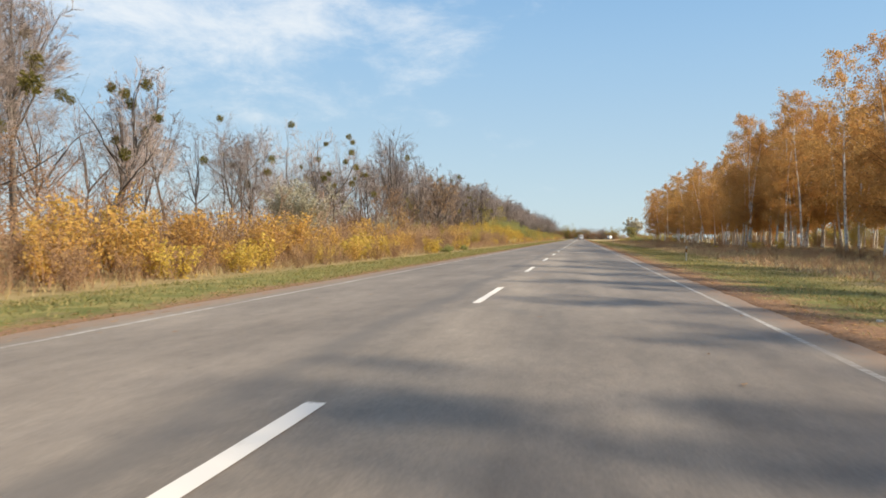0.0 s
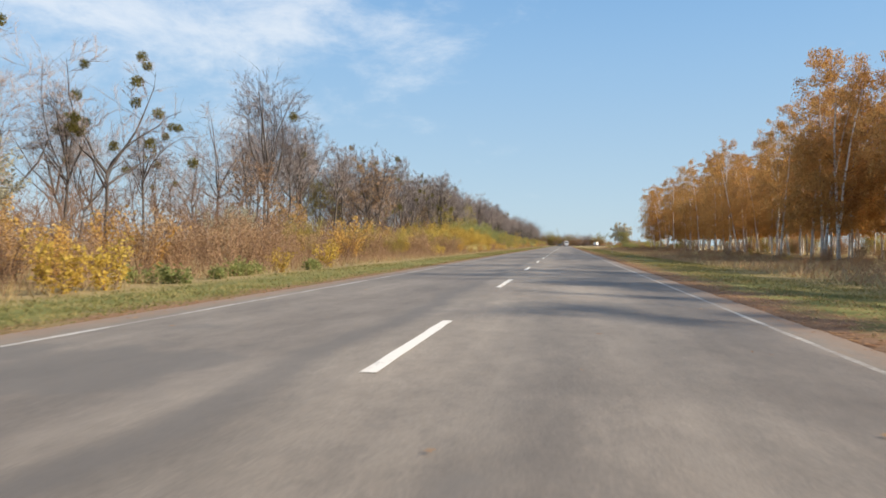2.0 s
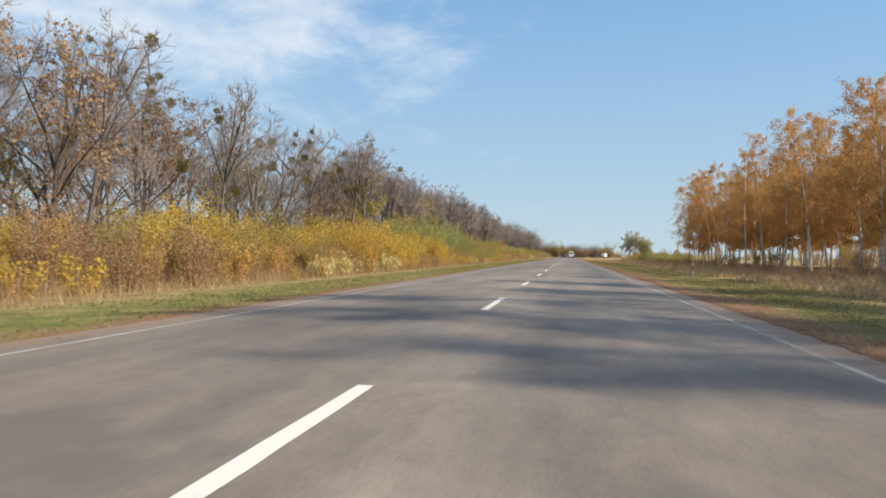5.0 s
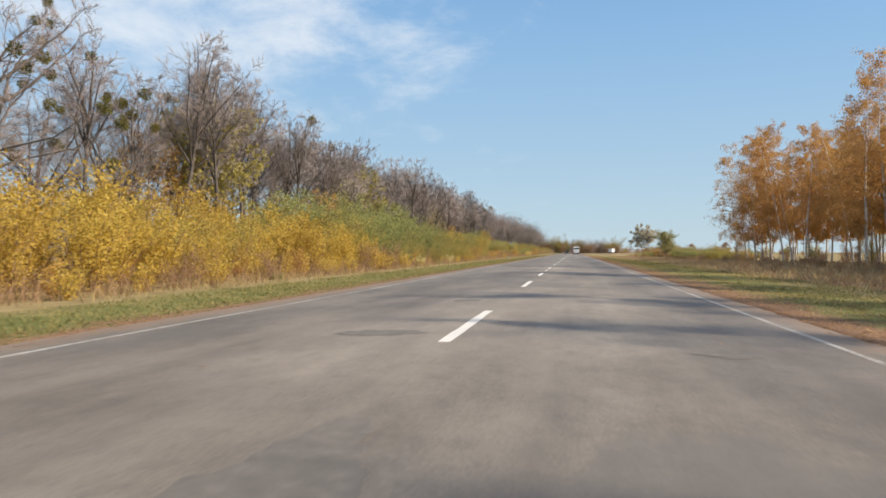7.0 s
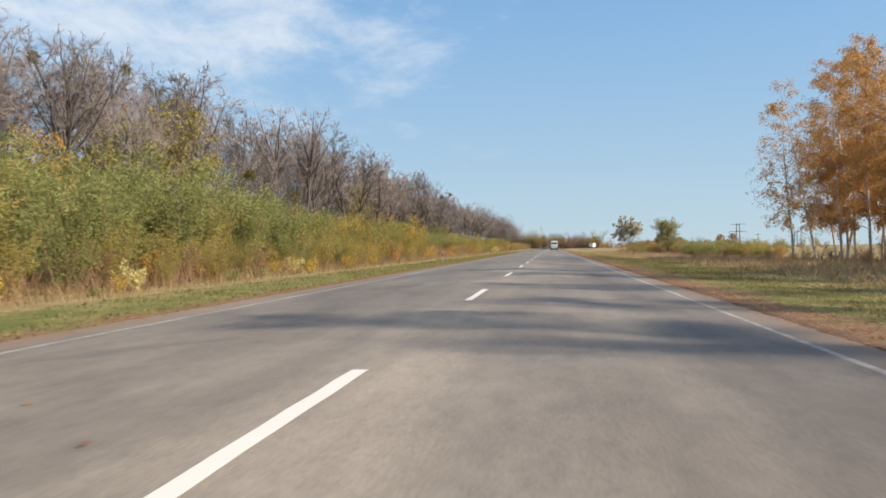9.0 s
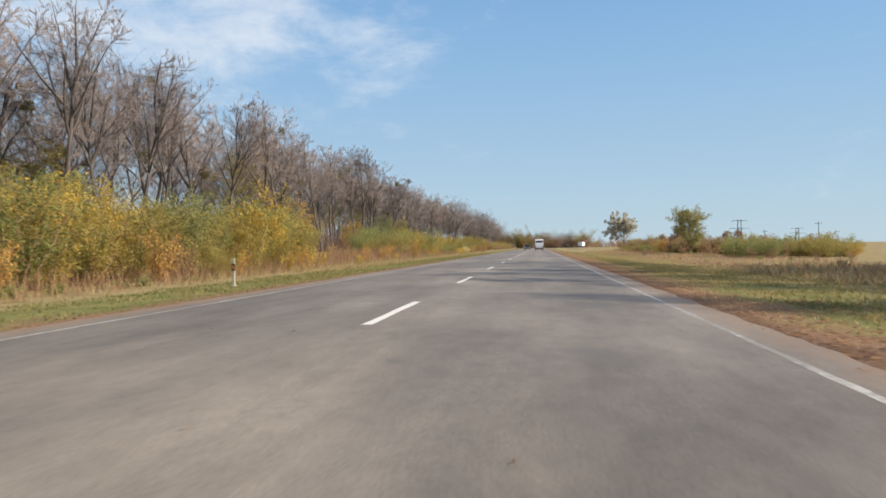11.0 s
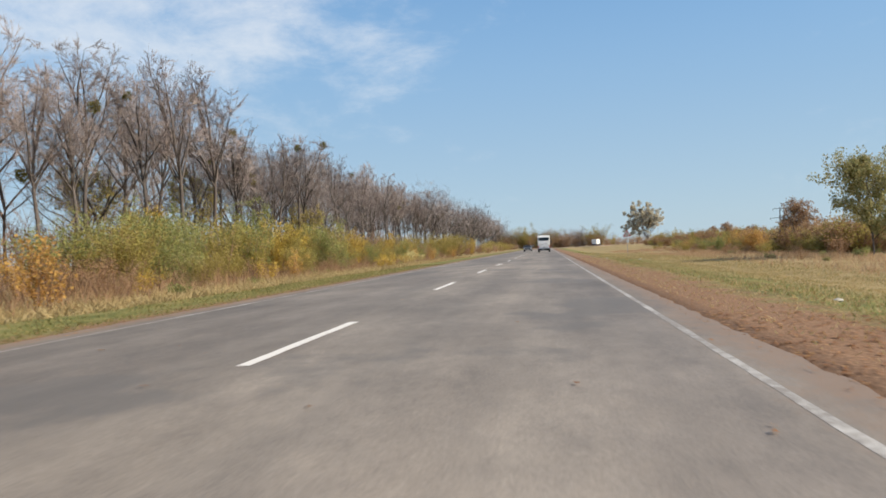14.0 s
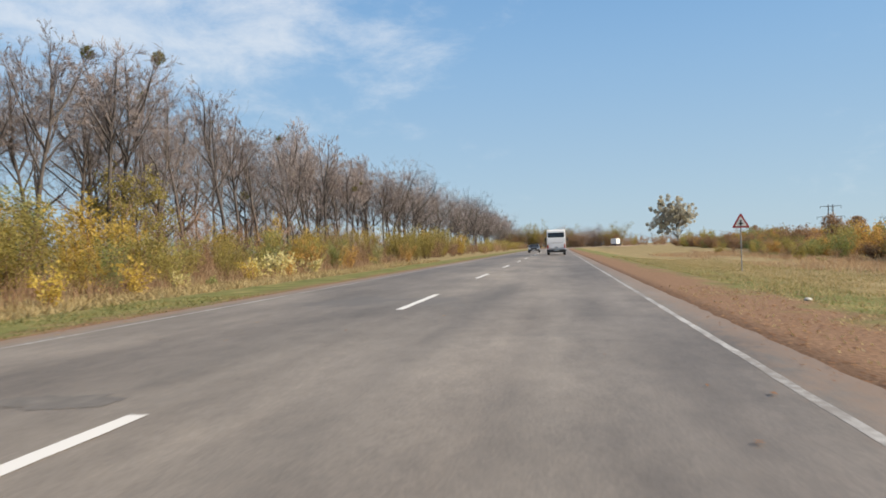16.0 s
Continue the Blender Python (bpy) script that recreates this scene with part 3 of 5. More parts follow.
def bare_tree(name, seed, height, lean=(0.0, 0.0), bole=0.4, limbs=6, spread=0.5, fine=6, mist=0, leaves=0, leaf_mat=None, label="", mist_size=(0.35, 0.62), mist_mat=None, low=0.25, rise=1.0, bark_mat=None, crook=0.12):
    """A leafless broad-leaved tree: a bole, rising limbs, a rounded crown of fine twigs, clumps of mistletoe."""
    rng = random.Random(seed)
    wood, twigs, foliage = Shape(), Shape(), Shape()
    ends = []
    r0 = height * 0.0105
    way = Vector((lean[0], lean[1], 1.0))
    stem = limb(rng, Vector((0, 0, -0.3)), way, height * (bole + 0.12), 6, 0.05, 0.05)
    wood.tube(stem, [r0 * (1.15 - 0.11 * i) for i in range(7)], 7)
    # the crown's rounded outline
    heart = Vector((stem[-1].x + lean[0] * height * 0.12, stem[-1].y + lean[1] * height * 0.12, height * (0.52 + low * 0.45)))
    wide, tall_half = height * (0.16 + 0.32 * spread), height * (0.48 - low * 0.45)

    def inside(p, slack=1.0):
        q = p - heart
        return (q.x * q.x + q.y * q.y) / (wide * wide) + q.z * q.z / (tall_half * tall_half) < slack

    mains = []
    turn = rng.uniform(0, 6.28)
    for k in range(limbs):
        t = 1.0 if k < 3 else rng.uniform(low / (bole + 0.12), 0.98)
        p, axis = along(stem, min(t, 0.999))
        turn += 2.4 + rng.uniform(-0.5, 0.5)
        tilt = (rng.uniform(0.15, 0.55) if k < 3 else rng.uniform(0.55, 1.0)) * rise
        out = Vector((math.cos(turn), math.sin(turn), 0))
        w = axis * math.cos(tilt) + out * math.sin(tilt) * (0.6 + spread)
        length = (height - p.z) * rng.uniform(0.78, 0.95) if k < 3 else (height - p.z) * rng.uniform(0.55, 0.85)
        mains.append((limb(rng, p, w, length, 7, crook, 0.05), r0 * (0.58 if k < 3 else 0.40)))
    for pts, r in mains:
        wood.tube(pts, [r * (1 - i / 7) ** 0.9 + 0.010 for i in range(8)], 5)
        span = (pts[-1] - pts[0]).length
        for j in range(9):
            t = 0.18 + 0.82 * (j + rng.random()) / 9
            p, axis = along(pts, min(t, 0.999))
            long = span * spread * (1.0 - 0.45 * t) * rng.uniform(0.75, 1.25)
            b1 = limb(rng, p, side_way(rng, axis, rng.uniform(0.55, 1.2)), long, 4, 0.16, 0.05)
            rb = max(0.011, r * 0.36 * (1.1 - t))
            wood.tube(b1, [rb, rb * 0.8, rb * 0.6, rb * 0.42, 0.006], 3)
            ends += [b1[-1], b1[2]]
            for _ in range(fine):
                p2, a2 = along(b1, rng.uniform(0.1, 1.0))
                b2 = limb(rng, p2, side_way(rng, a2, rng.uniform(0.35, 0.95)), long * rng.uniform(0.32, 0.62), 2, 0.16, 0.05)
                if not inside(b2[-1], 1.15):
                    continue
                twigs.tube(b2, [0.012, 0.009, 0], 3)
                for _ in range(15):
                    p3, a3 = along(b2, rng.uniform(0.1, 1.0))
                    w3 = (side_way(rng, a3, rng.uniform(0.3, 0.9)) + (p3 - heart).normalized() * 0.2).normalized()
                    tip = p3 + w3 * long * rng.uniform(0.12, 0.30)
                    if not inside(tip, 1.2):
                        continue
                    twigs.tube([p3, tip], [0.0085, 0], 3)
                    if leaves and rng.random() < leaves:
                        for _ in range(2):
                            foliage.flake(p3 + w3 * 0.2 + rand_dir(rng) * 0.2, rand_dir(rng) + Vector((0, 0, -0.5)), rng.uniform(0.12, 0.2), rng)
    tree = tagged(new(name), label, "tree", "bare trees of the roadside belt")
    mesh_object("trunk", wood.v, wood.f, [bark_mat or M_BARK], tree, smooth=True)
    mesh_object("crown", twigs.v, twigs.f, [M_TWIG], tree)
    if foliage.v:
        mesh_object("foliage", foliage.v, foliage.f, [leaf_mat], tree, "last withered leaves")
    high = [p for p in ends if p.z > height * (0.25 if mist_mat else 0.45)]
    for k in range(mist):
        p = high[rng.randrange(len(high))]
        ob = new("mistletoe_clump", mistletoe_mesh(rng.randrange(3), mist_mat or M_MISTLETOE))
        ob.parent = tree
        ob.matrix_basis = Matrix.LocRotScale(p, Euler((rng.uniform(0, 6), rng.uniform(0, 6), 0)), Vector((1, 1, 0.9)) * rng.uniform(*mist_size))
        tagged(ob, "round olive-green mistletoe clump" if not mist_mat else "pale mistletoe clump")
    return tree


MIST = {}


def mistletoe_mesh(k, mat):
    k = (k, mat.name)
    if k not in MIST:
        rng = random.Random(900 + k[0])
        s = Shape()
        for _ in range(150):   # forking twigs from the heart, each ending in paired leaves
            d = rand_dir(rng)
            tip = d * rng.uniform(0.6, 0.95)
            n = len(s.v)
            side = d.orthogonal().normalized() * 0.02
            s.v += [side, -side, tip]
            s.f.append((n, n + 1, n + 2))
            for _ in range(3):
                s.leaf(tip - d * rng.uniform(0, 0.35), d + rand_dir(rng) * 0.8, rng.uniform(0.17, 0.28), rng, 0.3)
        me = bpy.data.meshes.new("mistletoe_clump")
        me.from_pydata(s.v, [], s.f)
        me.materials.append(mat)
        MIST[k] = me
    return MIST[k]


def birch_tree(name, seed, height, lean=(0.0, 0.0), density=1.0, size=0.2, label="", droop=-0.16, reach=1.0, mats=None, said="rusty orange autumn leaves", group="birches of the grove", start=0.17, spray=0.26, taper=0.75):
    rng = random.Random(seed)
    trunk, twigs, foliage = Shape(), Shape(), Shape()
    pts = limb(rng, Vector((0, 0, -0.3)), Vector((lean[0], lean[1], 1)), height, 10, 0.035, 0.02)
    r = height * 0.0075
    trunk.tube(pts, [r * (1 - i / 10) ** 0.75 + 0.01 for i in range(11)], 7)
    n = int(44 * density) + 9
    for j in range(n):
        t = start + (0.99 - start) * (j + rng.random()) / n
        p, axis = along(pts, t)
        long = reach * height * rng.uniform(0.15, 0.25) * (1.15 - taper * max(0.0, (t - 0.45) / 0.55)) * (0.7 if t < 0.3 else 1.0)
        b = limb(rng, p, side_way(rng, axis, rng.uniform(0.5, 1.0)), long, 5, 0.10, droop * 0.5)
        twigs.tube(b, [0.032 * (1.2 - t), 0.025 * (1.2 - t), 0.018 * (1.2 - t), 0.012, 0.009, 0], 3)
        for _ in range(9 if density > 0.5 else 5):
            q, a = along(b, rng.uniform(0.25, 1.0))
            s = limb(rng, q, side_way(rng, a, 0.8), long * rng.uniform(0.25, 0.5), 4, 0.12, droop * 1.6)
            twigs.tube([s[0], s[2], s[4]], [0.010, 0.007, 0], 3)
            for _ in range(int((38 if t < 0.55 else 16) * density) + 3):
                w, a2 = along(s, rng.random())
                foliage.flake(w + rand_dir(rng) * spray, rand_dir(rng) + Vector((0, 0, -0.7)), size * rng.uniform(0.7, 1.3), rng, 0.4)
    tree = tagged(new(name), label, "tree", group)
    bark_mat, leaf_mat = mats or (M_BIRCH, M_BIRCH_LEAF)
    mesh_object("trunk", trunk.v, trunk.f, [bark_mat], tree, "" if mats else "white bark with black marks", smooth=True)
    mesh_object("branchwork", twigs.v, twigs.f, [M_BIRCH_TWIG], tree)
    mesh_object("crown", foliage.v, foliage.f, [leaf_mat], tree, said)
    return tree


def shrub(name, seed, height, width, leaf_mat, label, stems=14, leaves=700, size=0.16, narrow=0.3, bare=0.1, group="", wood=None):
    """A many-stemmed shrub: rods from the ground, leaves along them."""
    rng = random.Random(seed)
    wood_s, foliage = Shape(), Shape()
    rods = []
    for _ in range(stems):
        a = rng.uniform(0, 2 * math.pi)
        out = width / height * rng.uniform(0.1, 0.9)
        pts = limb(rng, Vector((math.cos(a) * 0.15, math.sin(a) * 0.15, -0.15)), Vector((math.cos(a) * out, math.sin(a) * out, 1)), height * rng.uniform(0.65, 1.05), 5, 0.09, 0.03)
        wood_s.tube(pts, [0.022, 0.018, 0.014, 0.010, 0.007, 0], 3)
        for _ in range(5):
            p, ax = along(pts, rng.uniform(0.12, 0.95))
            s = limb(rng, p, side_way(rng, ax, rng.uniform(0.4, 0.9)), height * rng.uniform(0.16, 0.34), 2, 0.12, 0.08)
            wood_s.tube([s[0], s[2]], [0.009, 0], 3)
            rods.append(s)
        rods.append(pts)
    for _ in range(leaves):
        s = rods[rng.randrange(len(rods))]
        p, ax = along(s, bare + (1 - bare) * rng.random())
        foliage.flake(p + rand_dir(rng) * 0.2, ax * 0.6 + rand_dir(rng), size * rng.uniform(0.6, 1.3), rng, narrow)
    ob = tagged(new(name), label, "shrub", group)
    mesh_object("wood", wood_s.v, wood_s.f, [wood or M_SHRUB_TWIG], ob)
    if leaves:
        mesh_object("foliage", foliage.v, foliage.f, [leaf_mat], ob)
    return ob


def bare_shrub(name, seed, height, label, stems=12):
    """A thicket of leafless brown rods."""
    rng = random.Random(seed)
    s = Shape()
    for _ in range(stems):
        a = rng.uniform(0, 2 * math.pi)
        pts = limb(rng, Vector((math.cos(a) * 0.3, math.sin(a) * 0.3, -0.15)), Vector((math.cos(a) * 0.5, math.sin(a) * 0.5, 1)), height * rng.uniform(0.7, 1.05), 5, 0.12, 0.02)
        s.tube(pts, [0.035, 0.028, 0.02, 0.014, 0.01, 0], 3)
        for _ in range(9):
            p, ax = along(pts, rng.uniform(0.2, 1.0))
            b = limb(rng, p, side_way(rng, ax, rng.uniform(0.4, 0.9)), height * rng.uniform(0.15, 0.35), 2, 0.15, 0.08)
            s.tube(b, [0.011, 0.009, 0], 3)
            for _ in range(3):
                q, a2 = along(b, rng.random())
                s.tube([q, q + side_way(rng, a2, 0.7) * height * rng.uniform(0.06, 0.15)], [0.009, 0], 3)
    ob = tagged(new(name), label, "shrub", "bare undergrowth of the tree belt")
    mesh_object("wood", s.v, s.f, [M_SHRUB_TWIG], ob)
    return ob


class Kit:
    """Some models of a kind: the first uses place the models, later ones place copies."""

    def __init__(self, models):
        self.models, self.used = models, set()

    def put(self, k, x, y, turn, scale=1.0, stretch=1.0):
        k %= len(self.models)
        m = Matrix.LocRotScale((x, y, ground_z(x, y)), Euler((0, 0, radians(turn))), None)
        ob = self.models[k]
        if k in self.used:
            ob = copy_thing(ob, m)
            ob.scale = (scale, scale, scale * stretch)
        else:
            self.used.add(k)
            ob.matrix_basis = m
            ob.scale = (scale, scale, scale * stretch)
        return ob


def bake(name, label, category, placements):
    """Many small or far plants in one mesh; placements: (model, x, y, turn, scale, stretch)."""
    mats, verts, tris, index, start = [], [], [], [], 0
    for model, x, y, turn, scale, stretch in placements:
        m = Matrix.LocRotScale((x, y, ground_z(x, y)), Euler((0, 0, radians(turn))), (scale, scale, scale * stretch))
        rot = np.array(m.to_3x3())
        for ob in model.children:
            me = ob.data
            co = np.empty(len(me.vertices) * 3)
            me.vertices.foreach_get("co", co)
            me.calc_loop_triangles()
            tri = np.empty(len(me.loop_triangles) * 3, dtype=np.int64)
            me.loop_triangles.foreach_get("vertices", tri)
            mat = me.materials[0]
            if mat not in mats:
                mats.append(mat)
            verts.append(co.reshape(-1, 3) @ rot.T + np.array(m.translation))
            tris.append(tri.reshape(-1, 3) + start)
            index += [mats.index(mat)] * (len(tri) // 3)
            start += len(me.vertices)
    ob = mesh_object(name, np.concatenate(verts).tolist(), np.concatenate(tris).tolist(), mats, index=index)
    return tagged(ob, label, category, "", "stuff")

# ---- left: belt of bare trees ----
BARE = "leafless grey-barked tree in the roadside belt"
tall = Kit([bare_tree("bare_tree", 11 + k, 16.4, (0.04 * (k - 2), 0.03), 0.5, 10, 0.36, 7, crook=0.09, rise=0.75, low=0.4, label=BARE, mist=(0, 0, 1, 0, 2)[k]) for k in range(5)])
forked = Kit([bare_tree("bare_tree", 31 + k, 14.5, (0.12 * (k - 1), 0.05), 0.22, 8, 0.58, 6, crook=0.17, label="low-forked leafless grey tree in the roadside belt", mist=(1, 3, 0)[k], low=0.15) for k in range(3)])
leafy = Kit([bare_tree("half_bare_tree", 51 + k, 11.0, (0.1, 0.0), 0.25, 6, 0.6, 5, leaves=0.55, leaf_mat=(M_RUSTY, M_OLIVE)[k],
                       label=("nearly bare tree with rusty withered leaves in the belt", "half-bare tree with olive-green leaves in the belt")[k]) for k in range(2)])
far_kit = Kit([bare_tree("bare_tree", 71 + k, 16.0, (0.0, 0.0), 0.3, 6, 0.6, 3, label="distant leafless tree of the roadside belt") for k in range(3)])

# single trees that stand out
mist_tree = Kit([bare_tree("mistletoe_tree", 93, 13.0, (0.0, 0.02), 0.3, 6, 0.42, 5, mist=20, mist_size=(0.28, 0.46), crook=0.17, label="slender forked bare tree hung with mistletoe balls")])
mist_tree.put(0, -28.3, 85.0, 0, 1.12)
vase_tree = Kit([bare_tree("vase_shaped_tree", 95, 18.8, (0.02, 0.0), 0.28, 11, 0.44, 7, mist=2, rise=0.6, label="tall upright bare tree with a narrow vase-shaped crown")])
vase_tree.put(0, -27.3, 109.5, 40)
leaning = Kit([bare_tree("leaning_tree", 97, 13.5, (0.15, 0.75), 0.5, 7, 0.42, 5, crook=0.17, mist=9, mist_size=(0.3, 0.5), label="leaning bare tree hung with mistletoe"),
               bare_tree("leaning_tree", 98, 15.0, (0.2, 0.62), 0.55, 7, 0.4, 5, crook=0.17, mist=7, mist_size=(0.32, 0.55), label="tall leaning bare tree with dark limbs")])
leaning.put(0, -27.5, 36.5, 0)
leaning.put(1, -27.5, 173.5, 0, 1.08)
leaning.put(1, -30.0, 178.0, 8, 1.12)
leaning.put(0, -27.5, 185.0, -6, 1.0)
leaning.put(1, -31.0, 24.0, 10, 0.9)
tufted = Kit([bare_tree("mistletoe_tree", 99, 18.2, (0.06, 0.0), 0.45, 5, 0.4, 5, mist=18, mist_size=(0.3, 0.5), label="tall bare tree with dark mistletoe in its top")])
tufted.put(0, -29.5, 155.5, 20)
forked.put(1, -32.5, 80.0, 100, 1.05)
forked.put(0, -33.5, 73.0, 190, 0.95)
tall.put(1, -34.0, 58.0, 60, 0.85)
tall.put(3, -27.0, 24.0, 60, 1.0)
forked.put(2, -29.0, 17.0, 10, 1.1)
forked.put(0, -28.0, 27.5, 70, 1.05)
forked.put(1, -29.5, 31.5, 230, 1.1)
tall.put(2, -29.0, 34.0, 20, 1.05)
tall.put(4, -32.0, 37.5, 140, 1.02)
forked.put(2, -33.5, 41.5, 250, 0.95)

belt = random.Random(5)
y = 14.0
while y < 460:
    open_part = y < 118
    for row, x0 in enumerate((-27.0, -32.5, -39.0)):
        if open_part and belt.random() < (0.5, 0.5, 0.35)[row]:
            continue
        x, yy = x0 + belt.uniform(-2.0, 2.0), y + belt.uniform(-2.4, 2.4)
        if row == 0 and any(abs(yy - s) < 4 for s in (24, 38.5, 85, 109.5, 155.5, 175, 183)):
            continue
        pick, s = belt.random(), belt.uniform(0.84, 1.14) * (0.72 if open_part else 1.0)
        kit = tall if pick < (0.55 if y < 190 else 0.8) else forked if pick < 0.93 else leafy
        if row == 2 or (y > 380 and row):
            kit = far_kit
        kit.put(belt.randrange(9), x, yy, belt.uniform(0, 360), s)
    y += 5.8 if y < 190 else 4.5
far_light = [bare_tree("bare_tree", 81 + k, 16.0, (0.0, 0.0), 0.3, 6, 0.6, 2, label="distant leafless tree of the roadside belt") for k in range(3)]
far_belt = []
y = 460.0
while y < 735:
    far_kit.put(belt.randrange(9), -26 + belt.uniform(-3, 3), y + belt.uniform(-3, 3), belt.uniform(0, 360), belt.uniform(0.95, 1.2))
    far_belt.append((far_light[belt.randrange(3)], -34 + belt.uniform(-3, 3), y + belt.uniform(-3, 3), belt.uniform(0, 360), belt.uniform(0.95, 1.2), 1.0))
    y += 5.0
# wood that closes the view where the road bends away
far_wood = [(far_light[belt.randrange(3)], belt.uniform(-32, 27), belt.uniform(735, 775), belt.uniform(0, 360), belt.uniform(0.62, 0.85), 1.0) for _ in range(60)]
far_wood += [(far_light[belt.randrange(3)], belt.uniform(60, 260), belt.uniform(880, 1100), belt.uniform(0, 360), belt.uniform(0.5, 0.8), 1.0) for _ in range(24)]
bake("far_trees", "distant leafless grey-brown trees of the roadside belt", "trees", far_belt)
bake("far_trees", "distant leafless wood where the road bends away", "trees", far_wood)
for k, tree in enumerate(far_light):
    tree.matrix_basis = pose(-40 - 3 * k, 470 + 6 * k, ground_z(-40 - 3 * k, 470 + 6 * k))

# half-high oaks that still carry leaves
oak = Kit([bare_tree("young_oak", 400 + k, 9.0, (0.1, 0.0), 0.2, 7, 0.6, 5, leaves=0.8, leaf_mat=(M_OLIVE, M_GREEN, M_ORANGE, M_YELLOW)[k], low=0.12,
                     label=("half-high tree with olive autumn leaves", "half-high tree with green leaves", "half-high tree with rusty orange leaves", "small tree with golden yellow leaves")[k]) for k in range(4)]
          + [bare_tree("half_bare_tree", 410, 12.5, (0.1, 0.0), 0.3, 7, 0.5, 5, leaves=0.4, leaf_mat=M_RUSTY, label="tall tree with thin rusty-pink withered leaves")])
for k, x, y, s in ((0, -27.5, 203.5, 1.6), (1, -26.5, 234.0, 1.15), (0, -26.0, 237.5, 1.4), (0, -26.5, 229.5, 0.95), (1, -26.0, 221.0, 0.9), (2, -26.0, 224.5, 0.9), (3, -26.0, 339.0, 0.68),
                   (1, -26.0, 357.5, 0.85), (2, -27.0, 312.5, 0.85), (0, -29.0, 270.0, 1.0), (2, -30.0, 198.0, 1.1), (1, -28.0, 300.0, 0.8), (0, -27.0, 378.0, 0.9), (2, -28.5, 118.0, 0.7), (4, -28.0, 152.5, 1.05), (4, -27.0, 142.5, 1.15), (4, -31.0, 149.0, 0.9)):
    oak.put(k, x, y, x * 53 + y * 17, s)

# undergrowth below the belt
thicket = Kit([bare_shrub("bare_shrub", 120 + k, 3.4, "brown leafless shrub below the trees") for k in range(3)])
y = 10.0
while y < 470:
    for x0, grow in ((-26.0, 0.85), (-34.0, 0.95), (-43.0, 1.3)):
        thicket.put(belt.randrange(9), x0 + belt.uniform(-2.5, 2.5), y + belt.uniform(-2, 2), belt.uniform(0, 360), belt.uniform(1.0, 2.1) * (1.0 if y < 120 else grow), belt.uniform(0.8, 1.1))
    y += 5.4

# ---- left: hedge of willows, saplings and weeds ----
HEDGE = "hedge shrubs along the road"
green = Kit([shrub("willow_shrub", 140 + k, 4.0, 2.0, M_GREEN, "dense green willow shrub in the roadside hedge", 12, 2700, 0.165, 0.16, group=HEDGE) for k in range(3)])
olive = Kit([shrub("willow_shrub", 150 + k, 3.7, 2.0, M_OLIVE, "olive and yellow willow shrub in the roadside hedge", 12, 2500, 0.15, 0.18, group=HEDGE) for k in range(3)])
yellow = Kit([shrub("yellow_shrub", 160 + k, 3.7, 2.0, M_YELLOW, "golden yellow shrub in the roadside hedge", 12, 2700, 0.13, 0.26, group=HEDGE) for k in range(3)])
orange = Kit([shrub("maple_sapling", 170 + k, 2.8, 1.2, M_ORANGE, "young maple with orange and yellow leaves", 9, 900, 0.13, 0.4, 0.05, group="young maples on the verge") for k in range(3)])
rusty = Kit([shrub("rusty_shrub", 180 + k, 2.5, 1.7, M_RUSTY, "brown withered shrub on the verge", 12, 1150, 0.115, 0.2, group=HEDGE) for k in range(3)])
golden = Kit([shrub("golden_sapling", 190 + k, 1.7, 1.1, M_YELLOW, "low sapling with bright yellow leaves", 8, 560, 0.13, 0.42, 0.05, group="low yellow saplings") for k in range(2)])
herb = Kit([shrub("green_herb", 200 + k, 0.8, 0.9, M_GREEN, "low green leafy herb at the verge", 9, 460, 0.13, 0.42, 0.05, group="green herbs at the verge") for k in range(2)])
cream = Kit([shrub("pale_sapling", 220 + k, 1.3, 0.8, M_CREAM, "low sapling with pale cream-yellow leaves", 7, 380, 0.14, 0.42, 0.05, group="pale saplings at the hedge foot") for k in range(2)])
for y, x, s in ((143.0, -11.3, 0.9), (145.0, -11.8, 0.8), (147.6, -11.5, 1.1), (148.6, -11.9, 0.9), (153.0, -11.6, 0.9), (156.0, -11.9, 0.8), (159.0, -11.6, 1.2), (161.0, -11.8, 0.9), (211.0, -12.0, 0.8), (226.0, -11.8, 0.8),
                (364.0, -11.8, 1.0), (366.0, -11.5, 1.3), (368.5, -12.0, 1.2), (372.0, -11.8, 0.9), (357.0, -11.9, 0.7)):
    cream.put(int(y), x, y, y * 71, s)
silver = Kit([shrub("oleaster", 210, 5.4, 4.6, M_SILVER, "wide silver-grey oleaster shrub", 30, 12000, 0.17, 0.25, 0.2)])
silver.put(0, -25.2, 65.6, 0, 1.25)
silver.put(0, -26.0, 70.5, 130, 0.95)
silver.put(0, -25.6, 97.3, 60, 0.8)
silver.put(0, -27.0, 112.0, 10, 0.45)
hedge = random.Random(8)


def strew(name, label, kit_choices, y0, y1, x0, x1, count, s0, s1, stretch=(0.9, 1.1)):
    """Far or hidden shrubs over a stretch, as one joined thicket."""
    places = []
    kits = [kit for share, kit in kit_choices for _ in range(share)]
    for i in range(count):
        kit = hedge.choice(kits)
        y = y0 + (y1 - y0) * (i + hedge.random()) / count
        places.append((hedge.choice(kit.models), hedge.uniform(x0, x1), y, hedge.uniform(0, 360), hedge.uniform(s0, s1), hedge.uniform(*stretch)))
    return bake(name, label, "shrubs", places)


